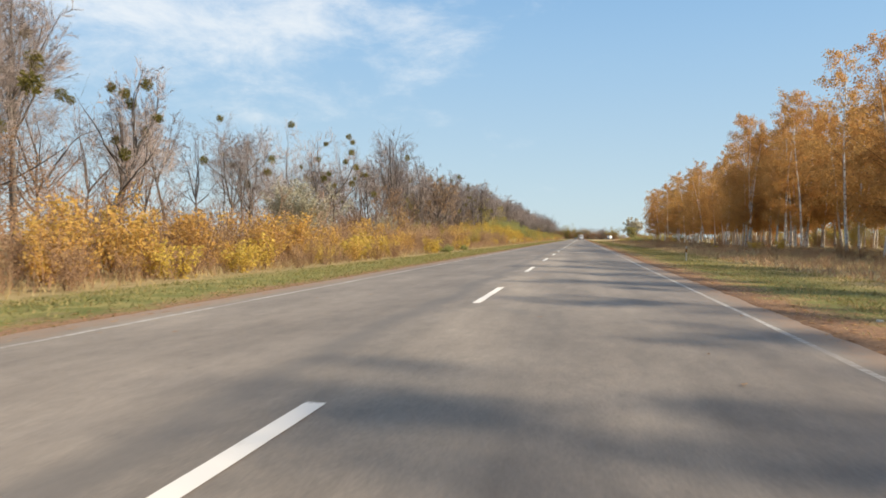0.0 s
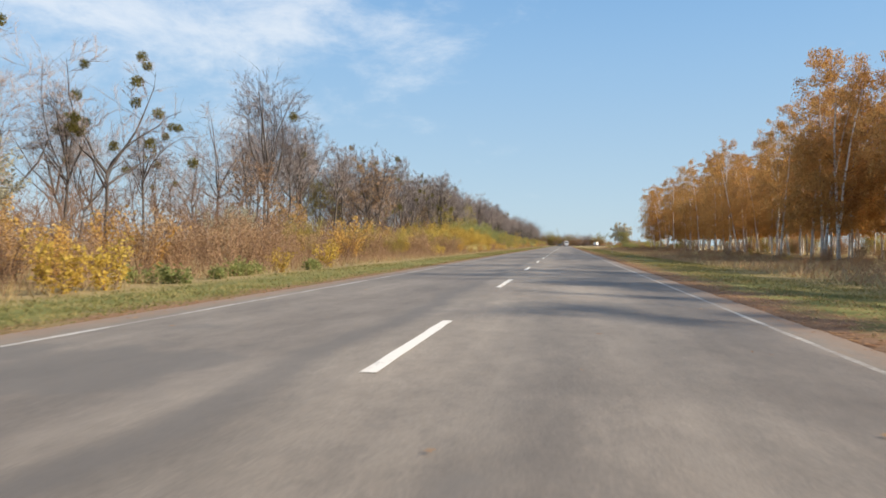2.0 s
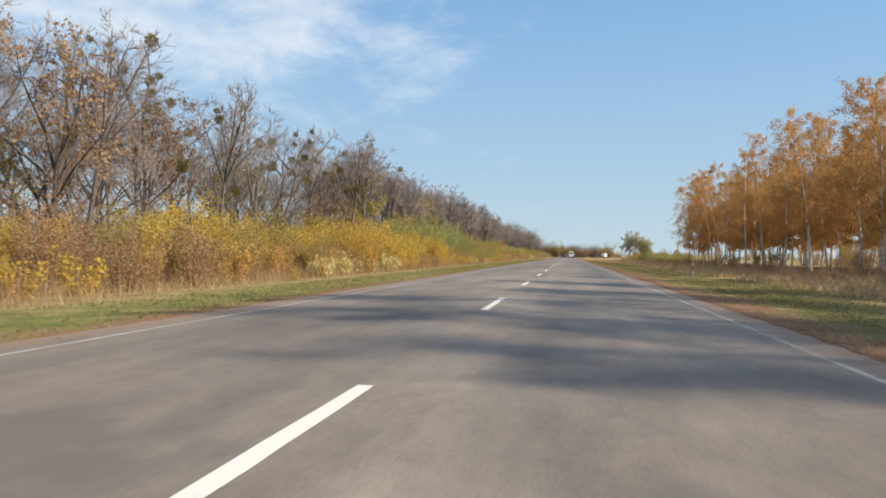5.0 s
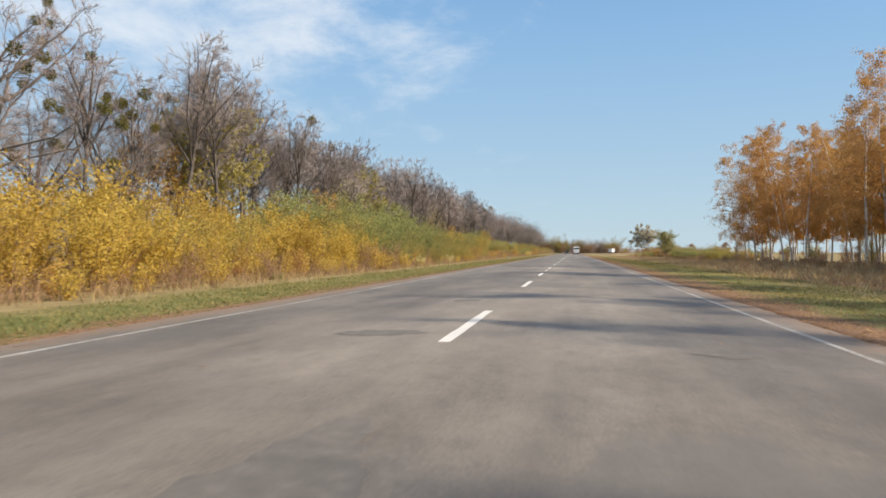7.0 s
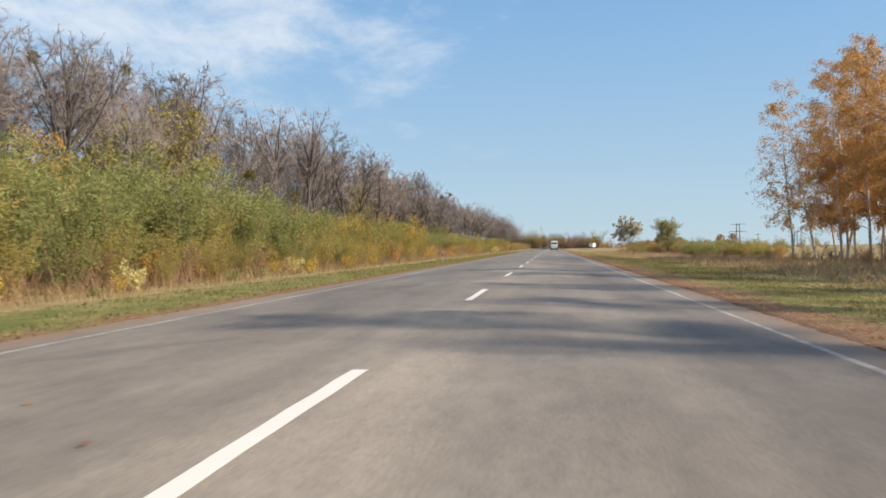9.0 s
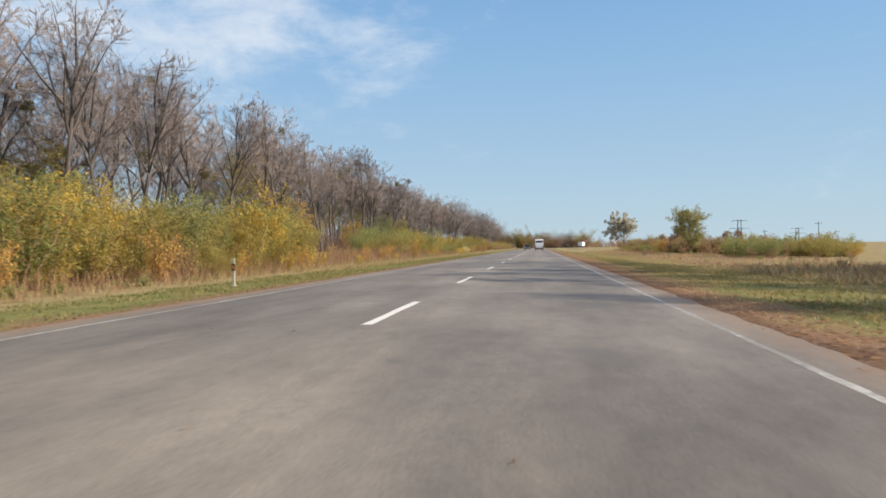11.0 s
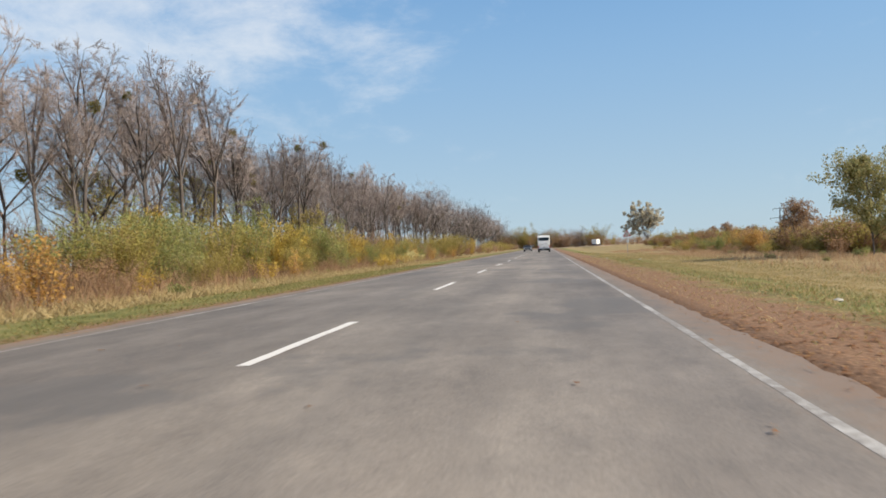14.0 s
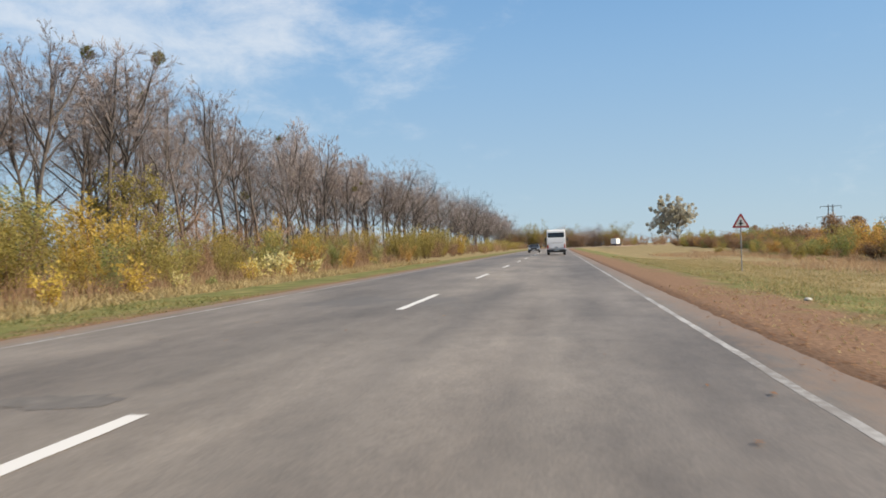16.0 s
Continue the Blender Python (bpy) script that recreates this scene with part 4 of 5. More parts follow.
def fill(kit_choices, y0, y1, x0, x1, count, s0, s1, stretch=(0.9, 1.1)):
    """Shrubs strewn over a stretch; kit_choices: (share, kit)."""
    for i in range(count):
        pick = hedge.random() * sum(c for c, _ in kit_choices)
        for share, kit in kit_choices:
            pick -= share
            if pick <= 0:
                break
        y = y0 + (y1 - y0) * (i + hedge.random()) / count
        kit.put(hedge.randrange(9), hedge.uniform(x0, x1), y, hedge.uniform(0, 360), hedge.uniform(s0, s1), hedge.uniform(*stretch))


LOW = (0.74, 0.95)
# young maples and brown weeds
MAPLES = ((16, -12.5, 0.8, 0), (18.5, -13.5, 1.0, 0), (20.5, -12.2, 0.9, 0), (22, -14.5, 1.05, 0), (24.5, -12.6, 0.9, 0), (26.5, -14.0, 1.0, 0), (31.0, -12.5, 0.85, 0), (33.0, -13.6, 1.0, 0), (36.5, -13.2, 1.05, 0),
          (38.5, -14.4, 0.95, 0), (42.0, -13.4, 0.8, 0), (14.0, -14.2, 0.9, 0), (11.0, -12.0, 0.8, 0), (8.5, -13.2, 0.9, 0), (19.5, -10.8, 0.75, 1), (27.5, -11.4, 0.9, 1), (24.0, -10.6, 0.7, 1),
          (40.0, -11.0, 0.9, 1), (41.5, -11.6, 1.0, 1), (43.5, -11.2, 1.0, 1), (45.5, -11.6, 0.9, 1), (47.0, -10.8, 0.7, 1), (34.5, -11.2, 0.7, 1), (52.0, -12.0, 0.7, 0), (60.0, -12.8, 0.7, 0))
for y, x, s, k in MAPLES:
    (orange, golden)[k].put(int(y), x, y, y * 61, s)
    (orange, golden)[k].put(int(y) + 1, x - 0.9, y + 0.8, y * 47, s * 0.85)
fill([(1, orange), (8, rusty)], 2, 48, -12.6, -9.8, 26, 0.4, 0.6)
fill([(8, rusty), (1, orange)], 4, 70, -22, -13.5, 72, 0.8, 1.15)
fill([(12, rusty), (1, orange), (1, olive)], 66, 142, -23, -12.0, 84, 0.8, 1.25)
fill([(4, herb), (1, golden)], 56, 78, -11.5, -9.8, 12, 0.6, 0.9)
fill([(3, yellow), (2, olive)], 96, 142, -20, -14.0, 22, 0.7, 0.95, (0.8, 1.0))
# willow hedge: brown and low in front, tall behind
fill([(5, rusty), (2, olive), (1, orange)], 132, 164, -15.5, -12.5, 14, 0.6, 0.9, (0.7, 1.0))
fill([(5, yellow), (1, orange), (1, rusty)], 164, 205, -15.5, -13.0, 24, 0.7, 0.95, (0.8, 1.0))
fill([(3, rusty), (3, olive), (1, green)], 205, 282, -15.5, -12.8, 34, 0.6, 0.9, (0.7, 1.0))
fill([(9, rusty), (1, orange)], 291, 320, -21.0, -12.5, 44, 0.5, 0.85, (0.7, 1.0))
fill([(4, rusty), (3, olive), (1, green)], 320, 400, -16.0, -12.5, 42, 0.5, 0.75, (0.7, 1.0))
fill([(3, olive), (2, yellow), (2, rusty)], 134, 168, -20, -14.5, 22, 0.92, 1.15, LOW)
strew("hedge_thicket", "dense willow thicket behind the hedge front", [(3, olive), (2, yellow)], 134, 168, -25, -19, 16, 1.05, 1.35, LOW)
fill([(6, yellow), (2, olive)], 163, 206, -20, -14.5, 26, 1.05, 1.35, LOW)
strew("hedge_thicket", "dense willow thicket behind the hedge front", [(6, yellow), (2, olive)], 163, 206, -25, -19, 20, 1.25, 1.6, LOW)
fill([(6, green), (2, olive)], 203, 246, -20, -14.5, 28, 1.2, 1.55, LOW)
strew("hedge_thicket", "dense willow thicket behind the hedge front", [(6, green), (2, olive)], 203, 246, -25, -19, 22, 1.6, 2.0, LOW)
fill([(5, olive), (2, green), (3, yellow)], 244, 291, -20, -14.0, 34, 1.05, 1.35, LOW)
strew("hedge_thicket", "dense willow thicket behind the hedge front", [(3, olive), (3, green), (1, yellow)], 244, 286, -25, -19, 18, 1.25, 1.6, LOW)
fill([(6, green), (2, olive)], 318, 343, -24, -15.5, 26, 1.0, 1.3, LOW)
fill([(3, olive), (2, green), (2, yellow)], 343, 359, -22, -14.5, 17, 1.1, 1.4, LOW)
strew("hedge_thicket", "low brown and olive thicket along the verge", [(4, rusty), (3, olive), (1, yellow)], 357, 400, -25, -14.5, 34, 0.6, 1.0)
strew("hedge_thicket", "far brown and olive roadside thicket", [(4, rusty), (3, olive), (1, yellow)], 400, 480, -25, -14.0, 50, 0.9, 1.4)
strew("hedge_thicket", "distant brown and olive roadside thicket", [(3, rusty), (1, olive)], 470, 700, -24, -12, 90, 0.8, 1.2)
fill([(3, golden), (2, orange), (1, herb)], 120, 400, -13.0, -10.8, 56, 0.4, 0.8)
fill([(3, golden), (1, rusty)], 164, 206, -12.6, -11.2, 18, 0.5, 0.8)
fill([(3, herb), (2, olive), (1, golden)], 206, 262, -12.8, -11.4, 24, 0.35, 0.6)
yellow.put(0, -28.2, 345, 30, 1.5)

fill([(3, olive), (2, yellow), (2, green)], 250, 284, -17.5, -13.8, 20, 0.95, 1.2, (0.85, 1.0))

# ---- right: birch grove ----
BIRCH = "birch with white trunk and rusty orange autumn crown"
birch = Kit([birch_tree("birch", 230 + k, 18.5, (0.05 * (k - 2), 0.04 * (k % 3 - 1)), 0.85, 0.15, BIRCH, -0.2) for k in range(5)])
birch_back = Kit([birch_tree("birch", 240 + k, 18.0, (0.03, 0.03 * (k - 1)), 0.7, 0.24, BIRCH) for k in range(3)])
birch_thin = Kit([birch_tree("birch", 250 + k, 19.0, (-0.06, 0.08), 0.55, 0.16, "thinly leaved birch at the end of the grove", -0.2) for k in range(2)])
grove = random.Random(12)
y = -34.0
while y < 264:
    for row, x0 in enumerate((28.2, 33.0, 39.0, 47.0)):
        thin = 0.65 if 139 < y < 151 and row < 2 else 0.0
        if grove.random() < max(thin, (0.24, 0.2, 0.1, 0.1)[row] * (0.4 if 96 < y < 139 or 53 < y < 75 else 1.0)):
            continue
        kit = birch if row < 2 else birch_back
        kit.put(grove.randrange(9), x0 + grove.uniform(-1.8, 1.8), y + grove.uniform(-2, 2), grove.uniform(0, 360), grove.uniform(0.82, 1.0) * (1.08 if 53 < y < 75 else 1.0 if y < 92 else 1.1 if y < 140 else 1.02 if y < 152 else 0.99 if y < 188 else 1.06 if y < 225 else 1.0))
    y += 4.9
birch_thin.put(0, 28.2, 268.0, 10, 1.0)
birch_thin.put(1, 28.0, 274.5, 80, 0.92)
birch_thin.put(0, 32.0, 271.0, 200, 0.95)
birch_thin.put(1, 33.5, 277.5, 20, 0.85)
birch.put(1, 28.6, 261.5, 20, 1.0)
birch.put(4, 31.0, 265.5, 120, 1.14)
birch.put(0, 35.0, 269.0, 220, 0.95)
birch.put(2, 27.0, 115.0, 75, 1.08)
birch.put(3, 27.8, 122.0, 310, 1.12)
birch_back.put(1, 36.5, 273.5, 20, 0.95)
birch_back.put(2, 40.0, 269.5, 20, 1.0)
fill([(7, rusty), (1, golden)], -10, 262, 19.5, 25.0, 66, 0.4, 0.8)
strew("undergrowth", "low brown withered growth in front of the birches", [(1, rusty)], -10, 268, 13.5, 25.0, 230, 0.26, 0.46, (0.6, 0.9))
strew("undergrowth", "brown undergrowth between the birches", [(4, rusty), (1, olive)], -10, 262, 29, 50.0, 80, 0.6, 1.1)
strew("undergrowth", "tall brown and olive thicket behind the birches", [(3, rusty), (2, olive)], -20, 276, 50, 58.0, 110, 1.1, 1.9)

# ---- right: open meadow beyond the grove ----
field_tree = Kit([birch_tree("field_tree", 301, 6.9, (0.03, 0.0), 0.95, 0.15, "young green-leaved tree with a broad pointed crown on the meadow", 0.05, 2.4, (M_BARK, M_FIELD), "dull green and yellow leaves", "", 0.12, 0.22, 1.05)])
field_tree.put(0, 24.6, 341.5, 0)
poplar = Kit([bare_tree("old_poplar", 307, 19.5, (0.0, 0.0), 0.3, 24, 0.52, 3, mist=460, mist_size=(0.5, 0.95), mist_mat=M_PALE, low=0.15, label="broad old poplar full of pale mistletoe balls")])
poplar.put(0, 45.0, 604.0, 0)
rusty_tree = Kit([bare_tree("half_bare_tree", 305 + k, 6.0, (0.05, 0.0), 0.2, 6, 0.6, 5, leaves=0.7, leaf_mat=M_RUSTY, low=0.1, label="low field tree with rusty withered leaves") for k in range(2)])
for x, y, s in ((27.5, 366, 0.92), (31.5, 397, 0.62), (33.7, 420, 0.75), (88, 560, 1.3), (74, 520, 1.1), (70, 600, 1.1)):
    rusty_tree.put(int(x), x, y, x * 37, s)
mound = Kit([shrub("field_shrub", 320 + k, 2.5, 3.6, (M_OLIVE, M_GREEN, M_RUSTY, M_ORANGE)[k], ("low spreading olive-yellow shrub on the meadow", "low spreading olive shrub on the meadow",
                   "low spreading brown shrub on the meadow", "low spreading orange shrub on the meadow")[k], 26, 3200, 0.13, 0.3, 0.12, "spreading shrubs on the meadow") for k in range(4)])
# rows of field shrubs that run beside the road, further off with distance
far_row = []
for i in range(200):
    y = 350 + 250 * ((i + hedge.random()) / 200) ** 1.2
    x = 24.5 + (y - 350) * 0.076 + abs(hedge.gauss(0, 9))
    k, turn, s, h = hedge.choice((0, 1, 2, 2, 3)), hedge.uniform(0, 360), hedge.uniform(0.9, 1.6), hedge.uniform(0.75, 1.1)
    if y < 420:
        mound.put(k, x, y, turn, s, h)
    else:
        far_row.append((mound.models[k], x, y, turn, s, h))
bake("field_thicket", "olive and orange thicket across the meadow", "shrubs", far_row)
for _ in range(16):
    mound.put(hedge.choice((0, 0, 1)), hedge.uniform(23.5, 34), hedge.uniform(305, 321), hedge.uniform(0, 360), hedge.uniform(0.85, 1.15), hedge.uniform(0.85, 1.0))
strew("field_thicket", "olive thicket on the meadow", [(1, mound)], 320, 352, 32, 46, 14, 0.8, 1.1, (0.8, 1.0))
strew("field_thicket", "olive and brown thicket across the meadow", [(1, mound)], 356, 430, 26.0, 34, 40, 0.7, 1.0, (0.8, 1.0))
strew("field_thicket", "low brown growth before the field thicket", [(3, rusty), (2, herb), (1, olive)], 350, 440, 21.5, 27, 44, 0.35, 0.6, (0.6, 0.9))
fill([(2, herb), (2, rusty)], 300, 352, 23, 28, 20, 0.5, 0.8)
strew("field_thicket", "scattered low brown growth on the meadow", [(3, rusty), (2, herb)], 270, 380, 17, 34, 34, 0.3, 0.55)
strew("field_thicket", "distant brown thicket on the field", [(2, olive), (3, rusty)], 590, 720, 44, 150, 60, 1.1, 1.7)
strew("far_wood", "distant brown autumn wood at the bend", [(6, rusty), (1, olive)], 732, 765, -32, 36, 80, 2.8, 4.0)
strew("far_wood", "low brown wood beside the far bend", [(5, rusty), (1, olive)], 680, 760, 36, 80, 44, 1.5, 2.3)

# ---- grass, weeds and fallen leaves ----


def blades(name, count, area, height, width, mat, label, category, seed, lean=0.35, weight=None):
    """Thin standing blades over a stretch of ground, in one mesh."""
    rng = random.Random(seed)
    verts, faces = [], []
    x0, x1, y0, y1 = area
    while len(faces) < count:
        x, y = rng.uniform(x0, x1), rng.uniform(y0, y1)
        if weight and 1.3 * noise.noise((x * 0.2, y * 0.06, seed)) + weight < rng.uniform(-0.6, 0.6):
            continue
        z, h, a = ground_z(x, y) - 0.02, rng.uniform(*height), rng.uniform(0, 2 * math.pi)
        w, n = width * rng.uniform(0.6, 1.4), len(verts)
        c, s = math.cos(a) * w, math.sin(a) * w
        verts += [(x - c, y - s, z), (x + c, y + s, z), (x + rng.gauss(0, lean) * h, y + rng.gauss(0, lean) * h, z + h)]
        faces.append((n, n + 1, n + 2))
    return tagged(mesh_object(name, verts, faces, [mat]), label, category, "", "stuff")


blades("verge_grass", 90000, (-9.4, -5.6, 2, 350), (0.03, 0.11), 0.02, M_GRASS, "short green and yellow grass on the verge", "grass", 1, 0.7, 0.25)
blades("verge_grass", 120000, (6.7, 11.5, 2, 300), (0.03, 0.11), 0.02, M_GRASS, "short green grass on the verge", "grass", 2, 0.7, 0.12)
blades("verge_grass", 26000, (5.4, 7.4, 2, 350), (0.02, 0.08), 0.018, M_STRAW, "sparse dry grass between the fallen leaves", "grass", 11, 0.9, 0.0)
blades("verge_grass", 14000, (-6.0, -5.2, 2, 350), (0.02, 0.07), 0.016, M_GRASS, "sparse short grass at the asphalt edge", "grass", 12, 0.9, 0.0)
blades("dry_grass", 15000, (-14.5, -9.6, 2, 400), (0.15, 0.5), 0.016, M_STRAW, "pale dry grass below the hedge", "grass", 3, weight=0.1)
blades("dry_grass", 46000, (-12.8, -8.5, 265, 400), (0.05, 0.26), 0.03, M_STRAW, "pale straw-coloured grass in front of the hedge", "grass", 10, 0.8, 0.1)
blades("dry_weeds", 26000, (-16, -10.5, 2, 400), (0.3, 1.1), 0.012, M_WEED, "tall brown withered weeds below the hedge", "weeds", 4, 0.32)
blades("dry_weeds", 16000, (-25, -15.0, 2, 400), (0.6, 1.7), 0.016, M_WEED, "tall brown withered weeds between the shrubs", "weeds", 5, 0.3)
blades("dry_weeds", 36000, (10.8, 27.0, -5, 270), (0.12, 0.5), 0.03, M_WEED, "brown withered weeds at the edge of the grove", "weeds", 6, 0.7, 0.0)
blades("dry_grass", 40000, (10.4, 27.0, -5, 270), (0.1, 0.4), 0.03, M_STRAW, "pale withered grass at the edge of the grove", "grass", 13, 0.7, 0.1)
blades("meadow_grass", 80000, (7.3, 17.0, 250, 400), (0.04, 0.13), 0.012, M_STRAW, "short dry yellow meadow grass", "grass", 7, 0.6, 0.25)
blades("meadow_grass", 60000, (7.3, 17.0, 250, 400), (0.03, 0.10), 0.012, M_GRASS, "short green meadow grass in patches", "grass", 9, 0.5, 0.0)
blades("dry_weeds", 26000, (15.0, 28.0, 285, 440), (0.12, 0.5), 0.016, M_WEED, "brown withered weeds on the lower meadow", "weeds", 8, 0.5, 0.1)


def litter(name, count, area, size, label, seed, on_road=False):
    """Fallen leaves lying about, in one mesh."""
    rng = random.Random(seed)
    verts, faces = [], []
    x0, x1, y0, y1 = area
    for _ in range(count):
        x, y = rng.uniform(x0, x1), rng.uniform(y0, y1)
        z = (road_z(x) if on_road else ground_z(x, y)) + 0.012
        a, r, n = rng.uniform(0, 2 * math.pi), rng.uniform(*size), len(verts)
        for k in range(4):
            q = r if k % 2 == 0 else r * 0.55
            verts.append((x + math.cos(a + k * math.pi / 2) * q, y + math.sin(a + k * math.pi / 2) * q, z + rng.uniform(0, 0.012)))
        faces.append((n, n + 1, n + 2, n + 3))
    return tagged(mesh_object(name, verts, faces, [M_LITTER]), label, "fallen leaves", "", "stuff")


litter("fallen_leaves", 20000, (5.0, 7.8, 0, 300), (0.03, 0.075), "brown and yellow fallen leaves along the asphalt edge", 21)
litter("fallen_leaves", 9000, (5.0, 8.6, 225, 350), (0.025, 0.055), "large yellow and brown fallen leaves beside the asphalt", 26)
litter("fallen_leaves", 9000, (-6.3, -4.7, 0, 345), (0.03, 0.07), "brown and yellow fallen leaves along the asphalt edge", 22)
litter("fallen_leaves", 420, (-4.9, 4.9, 2, 345), (0.02, 0.05), "scattered yellow leaves lying on the asphalt", 23, True)
litter("fallen_leaves", 2200, (4.75, 5.1, 0, 345), (0.012, 0.03), "small brown leaves drifted onto the asphalt edge", 25, True)
litter("fallen_leaves", 5000, (8.0, 22.0, 0, 345), (0.04, 0.08), "fallen leaves strewn over the grass", 24)

# ---- vehicles ----
M_WHITE = plain("white_bus_paint", (0.82, 0.82, 0.81), 0.35, 0.0, 0.05, 2.0)
M_SEAM = plain("dark_seam", (0.09, 0.09, 0.09), 0.6)
M_RUBBER = plain("tyre_rubber", (0.025, 0.025, 0.026), 0.85)
M_STEEL = plain("grey_steel", (0.32, 0.32, 0.33), 0.45, 0.6)
M_PLASTIC = plain("black_plastic", (0.035, 0.035, 0.037), 0.55)
M_RED = plain("red_lamp", (0.45, 0.02, 0.015), 0.25)
M_AMBER = plain("amber_lamp", (0.6, 0.22, 0.02), 0.25)
M_PLATE = plain("plate_white", (0.7, 0.7, 0.66), 0.5)
M_CARPAINT = plain("dark_grey_paint", (0.06, 0.065, 0.075), 0.3, 0.4)
M_LAMPGLASS = plain("lamp_glass", (0.7, 0.72, 0.75), 0.15)


def glass_material():
    m, n, l, b = material("tinted_window")
    f = noise_tex(n, l, 3.0, 3)
    l.new(ramp(n, l, f, [(0.3, (0.012, 0.014, 0.016)), (0.7, (0.03, 0.034, 0.038))]), b.inputs["Base Color"])
    b.inputs["Roughness"].default_value = 0.08
    return m


M_GLASS = glass_material()


def wheel(parent, x, y, r, width):
    bm = bmesh.new()
    rod(bm, (x - width / 2, y, r), (x + width / 2, y, r), r, sides=22)
    bmesh.ops.bevel(bm, geom=[e for e in bm.edges if abs(e.verts[0].co.x - e.verts[1].co.x) < 1e-4], offset=0.03, segments=2, affect="EDGES")
    w = part("wheel", bm, M_RUBBER, parent, "black tyre")
    bm = bmesh.new()
    out = 1 if x > 0 else -1
    rod(bm, (x + out * (width / 2 - 0.04), y, r), (x + out * (width / 2 + 0.015), y, r), r * 0.58, r * 0.5, 16)
    part("rim", bm, M_STEEL, w, "grey steel rim")
    return w


def profile_body(name, outline, half, mat, parent, inset=0.0, bevel=0.05, label=""):
    """A side outline (y, z) drawn out across the vehicle; points above the belt lean in by inset."""
    bm = bmesh.new()
    belt_z = min(z for _, z in outline) + 0.55 * (max(z for _, z in outline) - min(z for _, z in outline))
    sides = []
    for s in (-1, 1):
        sides.append([bm.verts.new((s * (half - (inset if z > belt_z else 0.0)), y, z)) for y, z in outline])
    bm.faces.new(sides[0][::-1])
    bm.faces.new(sides[1])
    k = len(outline)
    for i in range(k):
        bm.faces.new((sides[0][i], sides[0][(i + 1) % k], sides[1][(i + 1) % k], sides[1][i]))
    bmesh.ops.recalc_face_normals(bm, faces=bm.faces)
    bmesh.ops.bevel(bm, geom=list(bm.edges), offset=bevel, segments=2, profile=0.6, affect="EDGES")
    return part(name, bm, mat, parent, label)


def slab(parent, name, x0, x1, y0, y1, z0, z1, mat, label="", bevel=0.01):
    return part(name, box(bmesh.new(), x0, x1, y0, y1, z0, z1, bevel), mat, parent, label)


def minibus(x, y):
    """Rear at y = 0, front at 6.2 m."""
    bus = empty("minibus", x, y, road_z(x), "white minibus driving ahead in the same lane", "bus")
    outline = [(0.0, 0.52), (-0.06, 1.25), (-0.02, 1.75), (0.12, 2.62), (0.32, 2.74), (5.3, 2.74), (5.75, 2.55), (6.15, 1.5), (6.45, 1.1), (6.45, 0.5)]
    body = profile_body("body", outline, 1.02, M_WHITE, bus, 0.04, 0.07)
    slab(body, "roof_hatch", -0.35, 0.35, 2.2, 2.9, 2.735, 2.80, M_WHITE)
    win = slab(bus, "rear_window", -0.86, 0.86, -0.03, 0.08, 1.86, 2.42, M_GLASS, "dark tinted rear window", 0.04)
    win.rotation_euler = (radians(-7), 0, 0)
    win.location = (0, -0.20, 0.02)
    slab(bus, "tailgate", -0.74, 0.74, -0.095, 0.02, 0.74, 1.3, M_WHITE, "", 0.02)
    slab(bus, "tailgate_seam", -0.77, 0.77, -0.085, 0.0, 1.31, 1.34, M_SEAM)
    slab(bus, "badge", -0.16, 0.16, -0.10, -0.05, 0.80, 0.88, M_SEAM, "small dark badge")
    bumper = slab(bus, "bumper", -1.03, 1.03, -0.2, 0.15, 0.42, 0.62, M_PLASTIC, "dark rear bumper", 0.04)
    plate = slab(bumper, "number_plate", -0.26, 0.26, -0.215, -0.19, 0.47, 0.58, M_PLATE, "white plate with a dark bar", 0.004)
    slab(plate, "bar", -0.2, 0.2, -0.219, -0.212, 0.50, 0.55, M_SEAM, "", 0.0)
    for s in (-1, 1):
        lamp = slab(bus, "tail_lamp", s * 0.9 - 0.065, s * 0.9 + 0.065, -0.11, 0.02, 0.74, 1.14, M_RED, "red tail lamp", 0.02)
        slab(lamp, "indicator", s * 0.9 - 0.06, s * 0.9 + 0.06, -0.115, 0.0, 0.98, 1.10, M_AMBER, "amber indicator", 0.01)
        bm = rod(bmesh.new(), (s * 1.0, 5.7, 1.75), (s * 1.22, 5.75, 1.75), 0.02)
        arm = part("mirror_arm", bm, M_PLASTIC, bus)
        slab(arm, "mirror", s * 1.24 - 0.09, s * 1.24 + 0.09, 5.7, 5.8, 1.5, 1.9, M_PLASTIC, "black wing mirror", 0.03)
        for k in range(4):
            slab(bus, "side_window", s * 0.985 - 0.02, s * 0.985 + 0.02, 0.5 + k * 1.2, 1.55 + k * 1.2, 1.55, 2.3, M_GLASS, "dark tinted side window", 0.01)
        wheel(bus, s * 0.86, 1.5, 0.36, 0.26)
        wheel(bus, s * 0.88, 5.3, 0.36, 0.22)
    slab(bus, "underbody", -0.8, 0.8, 0.3, 6.0, 0.3, 0.6, M_PLASTIC, "dark chassis")
    part("exhaust", rod(bmesh.new(), (-0.45, -0.12, 0.33), (-0.45, 0.8, 0.33), 0.04), M_STEEL, bus, "steel exhaust pipe")
    return bus


